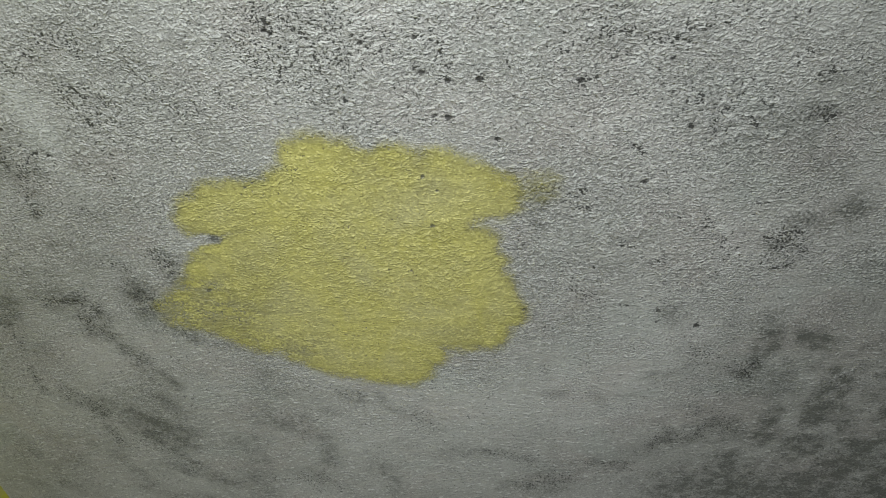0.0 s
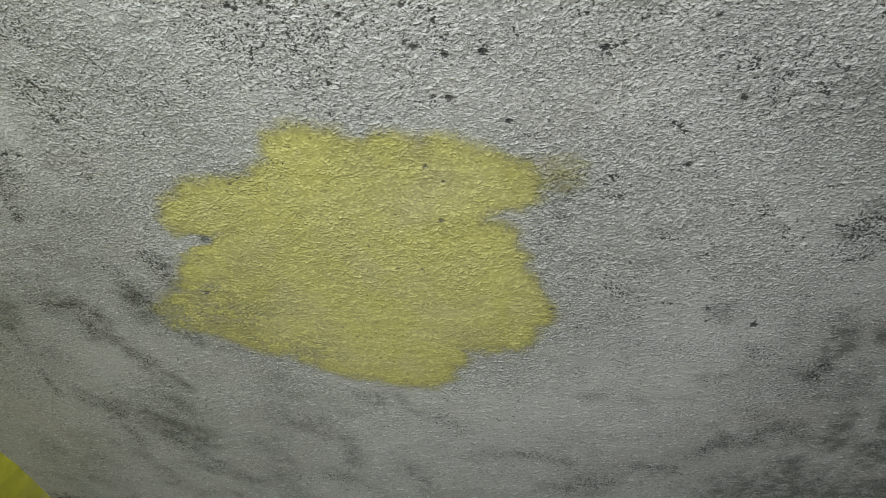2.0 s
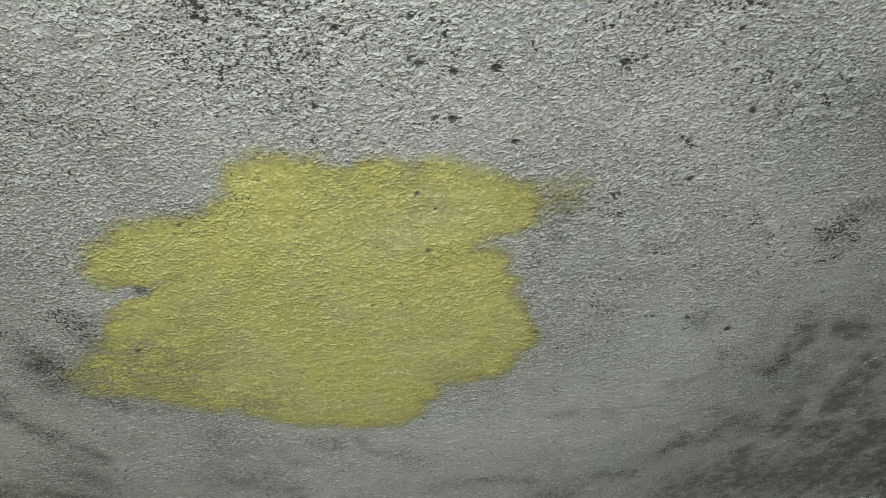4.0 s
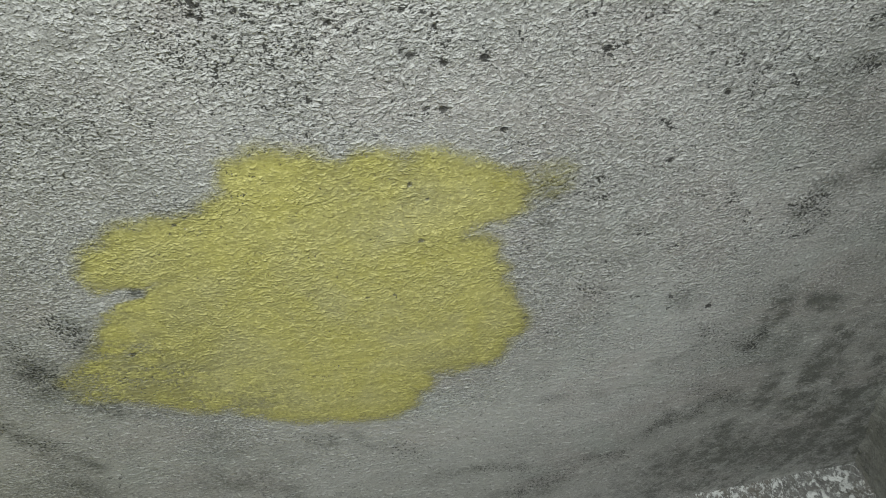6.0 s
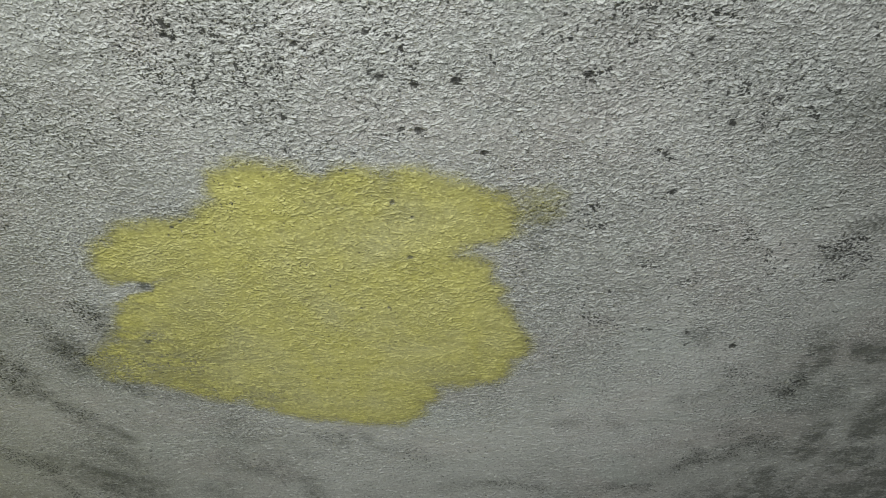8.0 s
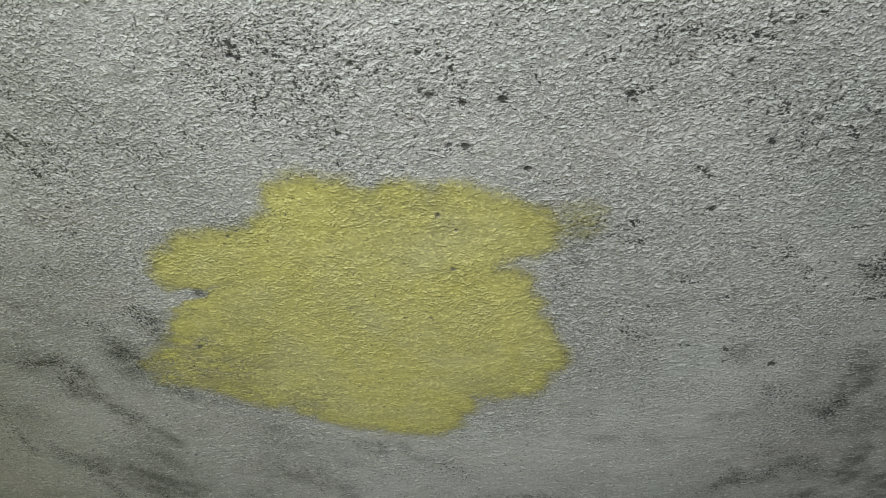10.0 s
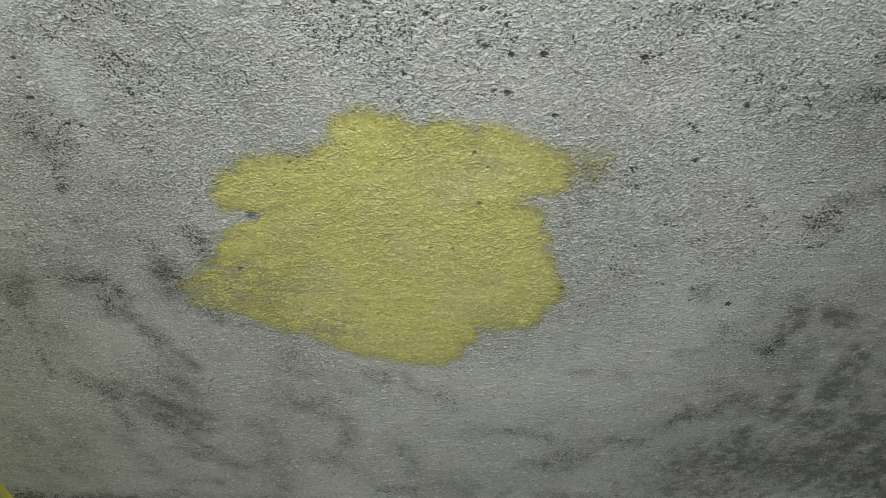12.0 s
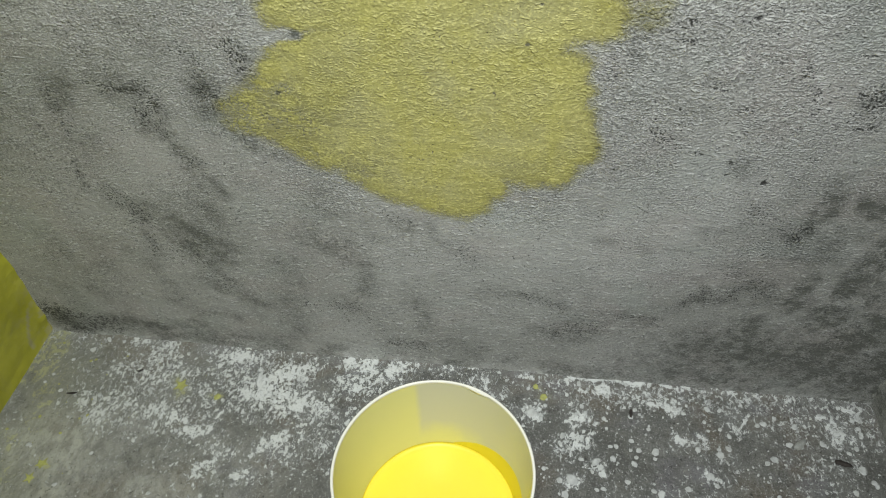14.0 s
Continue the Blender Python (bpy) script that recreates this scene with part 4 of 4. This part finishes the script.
me = grid_mesh("floor", np.stack([fx, fy, level], -1), fields={"white": white, "yellow": yellow, "grime": grime, "west_pale": west_pale},
               extra=[((FX[0], Y_SOUTH, -0.12), (FX[-1], 0.14, -0.02))])
me.materials.append(FLOOR)
tagged(new("floor", me), "dark cement floor with flaked white wash and paint scuffs", "floor", kind="structure")


def floor_at(x, y):
    j, i = np.searchsorted(FX, x), np.searchsorted(FY, y)
    return float(level[min(i, len(FY) - 1), min(j, len(FX) - 1)])


def slab(name, low, high, label, kind):
    bm = bmesh.new()
    bmesh.ops.create_cube(bm, size=1.0, matrix=Matrix.LocRotScale([(a + b) / 2 for a, b in zip(low, high)], None, [b - a for a, b in zip(low, high)]))
    ob = part(name, bm, PLAIN, None, label)
    for p in ob.data.polygons:
        p.use_smooth = False
    return tagged(ob, category=kind, kind="structure")


slab("wall_south", (X_WEST - 0.12, Y_SOUTH - 0.12, -0.12), (X_EAST + 0.12, Y_SOUTH, HEIGHT), "plain grey plaster wall", "wall")
slab("ceiling", (X_WEST - 0.12, Y_SOUTH - 0.12, HEIGHT), (X_EAST + 0.12, 0.14, HEIGHT + 0.1), "plain grey plaster ceiling", "ceiling")

# ---- the bucket of paint ----
BX, BY, TOP, FILL = -0.048, -0.343, 0.285, 0.122
R_IN, R_LOW = 0.1335, 0.107


def inner_radius(z):
    return R_LOW + (R_IN - R_LOW) * z / TOP


base_z = floor_at(BX, BY) + 0.001
bucket = tagged(new("paint_bucket"), "open white plastic bucket half full of yellow paint", "bucket")
bucket.location = (BX, BY, base_z)
profile = [(0, 0.004), (R_LOW - 0.006, 0.004), (R_LOW - 0.002, 0.0), (R_LOW + 0.002, 0.0), (R_LOW + 0.0035, 0.006)]
profile += [(inner_radius(z) + 0.0024, z) for z in np.linspace(0.02, 0.235, 12)]
profile += [(inner_radius(0.238) + 0.006, 0.238), (inner_radius(0.243) + 0.006, 0.243), (inner_radius(0.246) + 0.0024, 0.246)]
profile += [(inner_radius(z) + 0.0024, z) for z in (0.26, 0.275, TOP - 0.003)] + [(inner_radius(TOP - 0.003), TOP - 0.003)]
profile += [(inner_radius(z), z) for z in np.linspace(TOP - 0.006, 0.012, 40)] + [(R_LOW - 0.004, 0.007), (0, 0.007)]
shell = part("body", lathe(profile, 160), BUCKET, bucket, "milky plastic wall stained with yellow paint inside")
film, wet = [], []
for v in shell.data.vertices:
    x, y, z = v.co
    inside_wall = math.hypot(x, y) < inner_radius(z) + 0.001 and z > 0.01
    a = math.degrees(math.atan2(y, x)) % 360
    # angle 90 is the far side, 180 the west side
    west = max(0.0, min(1.0, (a - 106) / 6)) if a < 240 else 1.0
    east = 0.22 * max(0.0, min(1.0, (72 - a) / 40)) if a < 90 else 0.0
    height = (z - FILL) / (TOP - FILL)
    low = max(0.0, 1 - height / 0.42) * max(0.0, min(1.0, (a - 52) / 30)) if a < 270 else 0.0
    film.append(max(0.85 * west, east, 0.8 * low ** 0.6) if inside_wall else 0.0)
    east_side = max(0.0, math.cos(math.radians(a + 4)))
    band = 0.003 + 0.058 * east_side ** 0.9
    wet.append(max(0.0, min(1.0, 0.5 + (band - (z - FILL)) / 0.012)) if inside_wall else 0.0)
shell.data.attributes.new("film", "FLOAT", "POINT").data.foreach_set("value", film)
shell.data.attributes.new("wet", "FLOAT", "POINT").data.foreach_set("value", wet)
bead = [(R_IN + 0.0012 + 0.0023 * math.cos(a), TOP - 0.003 + 0.0032 * math.sin(a)) for a in np.linspace(-math.pi / 2, 1.5 * math.pi, 17)]
part("rim", lathe(bead, 160), RIM, bucket, "bright white rolled rim")
rf = inner_radius(FILL) - 0.0005
part("paint", lathe([(0, FILL), (rf * 0.5, FILL), (rf * 0.9, FILL), (rf - 0.003, FILL + 0.0004), (rf, FILL + 0.0024), (rf, FILL - 0.006)], 160), LIQUID, bucket, "smooth bright yellow liquid paint")
# a dried drip that hangs from the rim on the far side
bm = bmesh.new()
cut = [(math.radians(a), z) for a, z in ((75, 0), (61, 0), (62, -0.003), (65, -0.004), (68, -0.007), (71, -0.006), (74, -0.003))]
outer = [bm.verts.new(((inner_radius(TOP + z) - 0.0014) * math.cos(a), (inner_radius(TOP + z) - 0.0014) * math.sin(a), TOP - 0.001 + z)) for a, z in cut]
behind = [bm.verts.new(((inner_radius(TOP + z) + 0.0002) * math.cos(a), (inner_radius(TOP + z) + 0.0002) * math.sin(a), TOP - 0.004 + z)) for a, z in cut]
bm.faces.new(outer)
for k in range(len(cut)):
    j = (k + 1) % len(cut)
    bm.faces.new((outer[k], behind[k], behind[j], outer[j]))
bmesh.ops.recalc_face_normals(bm, faces=bm.faces)
part("dried_drip", bm, RIM, bucket, "dried white drip under the rim")


# ---- paint drops and scraps on the floor ----
def drop_into(verts, faces, x, y, r, rnd, long=1.0, turn=0.0, spikes=0.0):
    """A flat dried drop with an uneven outline; spikes: how far it splashed out in points."""
    sides = 9 if r < 0.003 else 15
    z = floor_at(x, y)
    start = len(verts)
    lift = min(0.0009, 0.10 * r + 0.0003)
    wob = [1 + 0.22 * (rnd.random() - 0.5) + (0.35 * rnd.random() if rnd.random() < 0.08 else 0) for _ in range(sides)]
    wob = [w * (1 + spikes * (0.9 * rnd.random() if k % 3 == 0 else -0.45)) for k, w in enumerate(wob)]
    for scale, h in ((1.0, -0.0008), (0.96, lift * 0.7), (0.72, lift)):
        for k in range(sides):
            a = 2 * math.pi * k / sides
            u, v = long * r * scale * wob[k] * math.cos(a), r * scale * wob[k] * math.sin(a)
            verts.append((x + u * math.cos(turn) - v * math.sin(turn), y + u * math.sin(turn) + v * math.cos(turn), z + 0.0004 + h))
    verts.append((x, y, z + 0.0004 + lift))
    for ring in range(2):
        for k in range(sides):
            j, b = (k + 1) % sides, start + ring * sides
            faces.append((b + k, b + j, b + sides + j, b + sides + k))
    for k in range(sides):
        faces.append((start + 2 * sides + k, start + 2 * sides + (k + 1) % sides, start + 3 * sides))


def spatter(name, spots, material, label, seed):
    rnd = random.Random(seed)
    verts, faces = [], []
    for x, y, r in spots:
        drop_into(verts, faces, x, y, r, rnd, 1 + 0.5 * rnd.random(), 2 * math.pi * rnd.random())
    me = bpy.data.meshes.new(name)
    me.from_pydata(verts, [], faces)
    for p in me.polygons:
        p.use_smooth = True
    me.materials.append(material)
    return tagged(new(name, me), label, "paint spots", kind="stuff")


def paint_drop(x, y, r, material, colour):
    """One large dried drop as a thing of its own."""
    verts, faces = [], []
    turn = random.Random(int(9000 * (x + y + 3)))
    drop_into(verts, faces, x, y, r, turn, 1 + 0.35 * turn.random(), 6.28 * turn.random(), 0.75 if colour == "yellow" and r > 0.0075 else 0.12)
    me = bpy.data.meshes.new("paint_drop")
    me.from_pydata(verts, [], faces)
    for p in me.polygons:
        p.use_smooth = True
    me.materials.append(material)
    tagged(new("paint_drop", me), "dried " + colour + " paint drop flat on the cement floor", "paint drop", "paint drops on the floor")


rnd = random.Random(5)
WHITE_DROPS = [(0.259, -0.202, 0.005), (0.385, -0.129, 0.006), (0.423, -0.135, 0.008), (0.439, -0.122, 0.006), (0.507, -0.065, 0.006),
         (0.561, -0.065, 0.006), (0.514, -0.133, 0.007), (0.282, -0.141, 0.005), (0.311, -0.141, 0.007), (0.236, -0.162, 0.006),
         (0.232, -0.139, 0.004), (0.143, -0.212, 0.006), (0.153, -0.236, 0.007), (0.315, -0.218, 0.007), (0.165, -0.208, 0.010),
         (0.205, -0.172, 0.007), (0.214, -0.181, 0.006), (0.659, -0.137, 0.008), (0.401, -0.176, 0.007), (0.09, -0.087, 0.011)]
for x, y, r in WHITE_DROPS:
    paint_drop(x, y, 0.86 * r, WHITE, "white")
spots = []
while len(spots) < 980:
    x, y = rnd.uniform(X_WEST + 0.05, X_EAST - 0.02), -abs(rnd.gauss(0.0, 0.17)) - 0.008
    if y < -0.58 or math.hypot(x - BX, y - BY) < 0.112:
        continue
    chance = (0.9 if x > 0.05 else 0.75 if x > -0.6 else 0.65) * (0.35 + 0.9 * float(fbm(np.array(x * 12), np.array(y * 12), 3, 300)))
    if rnd.random() < chance:
        spots.append((x, y, min(0.0036, 0.0006 / max(0.05, rnd.random()) ** 0.7)))
while len(spots) < 1070:
    x, y = rnd.uniform(0.10, X_EAST - 0.03), -rnd.uniform(0.03, 0.30)
    if math.hypot(x - BX, y - BY) > 0.13:
        spots.append((x, y, 0.0018 + 0.0030 * rnd.random() ** 2))
spatter("white_paint_spatter", spots, WHITE, "dried white paint drops spattered over the cement floor", 1)
YELLOW_DROPS = [(-0.592, -0.101, 0.012), (0.111, -0.052, 0.007), (0.095, -0.031, 0.005), (-0.785, -0.285, 0.009),
         (-0.793, -0.313, 0.008), (-0.512, -0.118, 0.006)]
for x, y, r in YELLOW_DROPS:
    paint_drop(x, y, r, YELLOW, "yellow")
spots = []
while len(spots) < 34:
    spots.append((X_WEST + 0.03 + abs(rnd.gauss(0, 0.14)), -0.012 - abs(rnd.gauss(0, 0.17)), 0.0007 + 0.0022 * rnd.random() ** 3))
spatter("yellow_paint_spatter", spots, YELLOW, "dried yellow paint drops on the cement floor", 2)


def scrap(name, x, y, length, width, turn, material, label, category, curl=0.002):
    """A thin curled flake with a pointed, uneven outline."""
    bm = bmesh.new()
    top, low = [], []
    rnd = random.Random(int(1000 * (x + 2)))
    for k in range(14):
        a = 2 * math.pi * k / 14
        u, v = length / 2 * math.cos(a) * (0.85 + 0.3 * rnd.random()), width / 2 * math.sin(a) * (0.7 + 0.6 * rnd.random())
        h = 0.0012 + curl * (2 * u / length) ** 2
        top.append(bm.verts.new((u, v, h + 0.0007)))
        low.append(bm.verts.new((u, v, h - 0.0005)))
    bm.faces.new(top)
    bm.faces.new(low[::-1])
    for k in range(14):
        j = (k + 1) % 14
        bm.faces.new((top[j], top[k], low[k], low[j]))
    ob = part(name, bm, material, None, label)
    ob.matrix_world = pose(x, y, floor_at(x, y) + 0.0002, 0, 0, turn)
    return tagged(ob, category=category)


scrap("dry_scrap", 0.628, -0.128, 0.030, 0.010, -12, SCRAP, "small dark dry scrap lying on the cement floor", "debris")
scrap("dry_scrap", 0.271, -0.070, 0.018, 0.006, 88, SCRAP, "small dark dry scrap lying on the cement floor", "debris")
scrap("dry_scrap", -0.800, -0.141, 0.022, 0.004, 12, SCRAP, "thin dark splinter lying on the cement floor", "debris")
scrap("dry_scrap", -0.687, -0.078, 0.012, 0.004, 28, SCRAP, "thin dark splinter lying on the cement floor", "debris")
scrap("plaster_chip", 0.563, -0.101, 0.032, 0.013, 44, PALE, "pale grey chip of dried paint on the floor", "debris", 0.003)
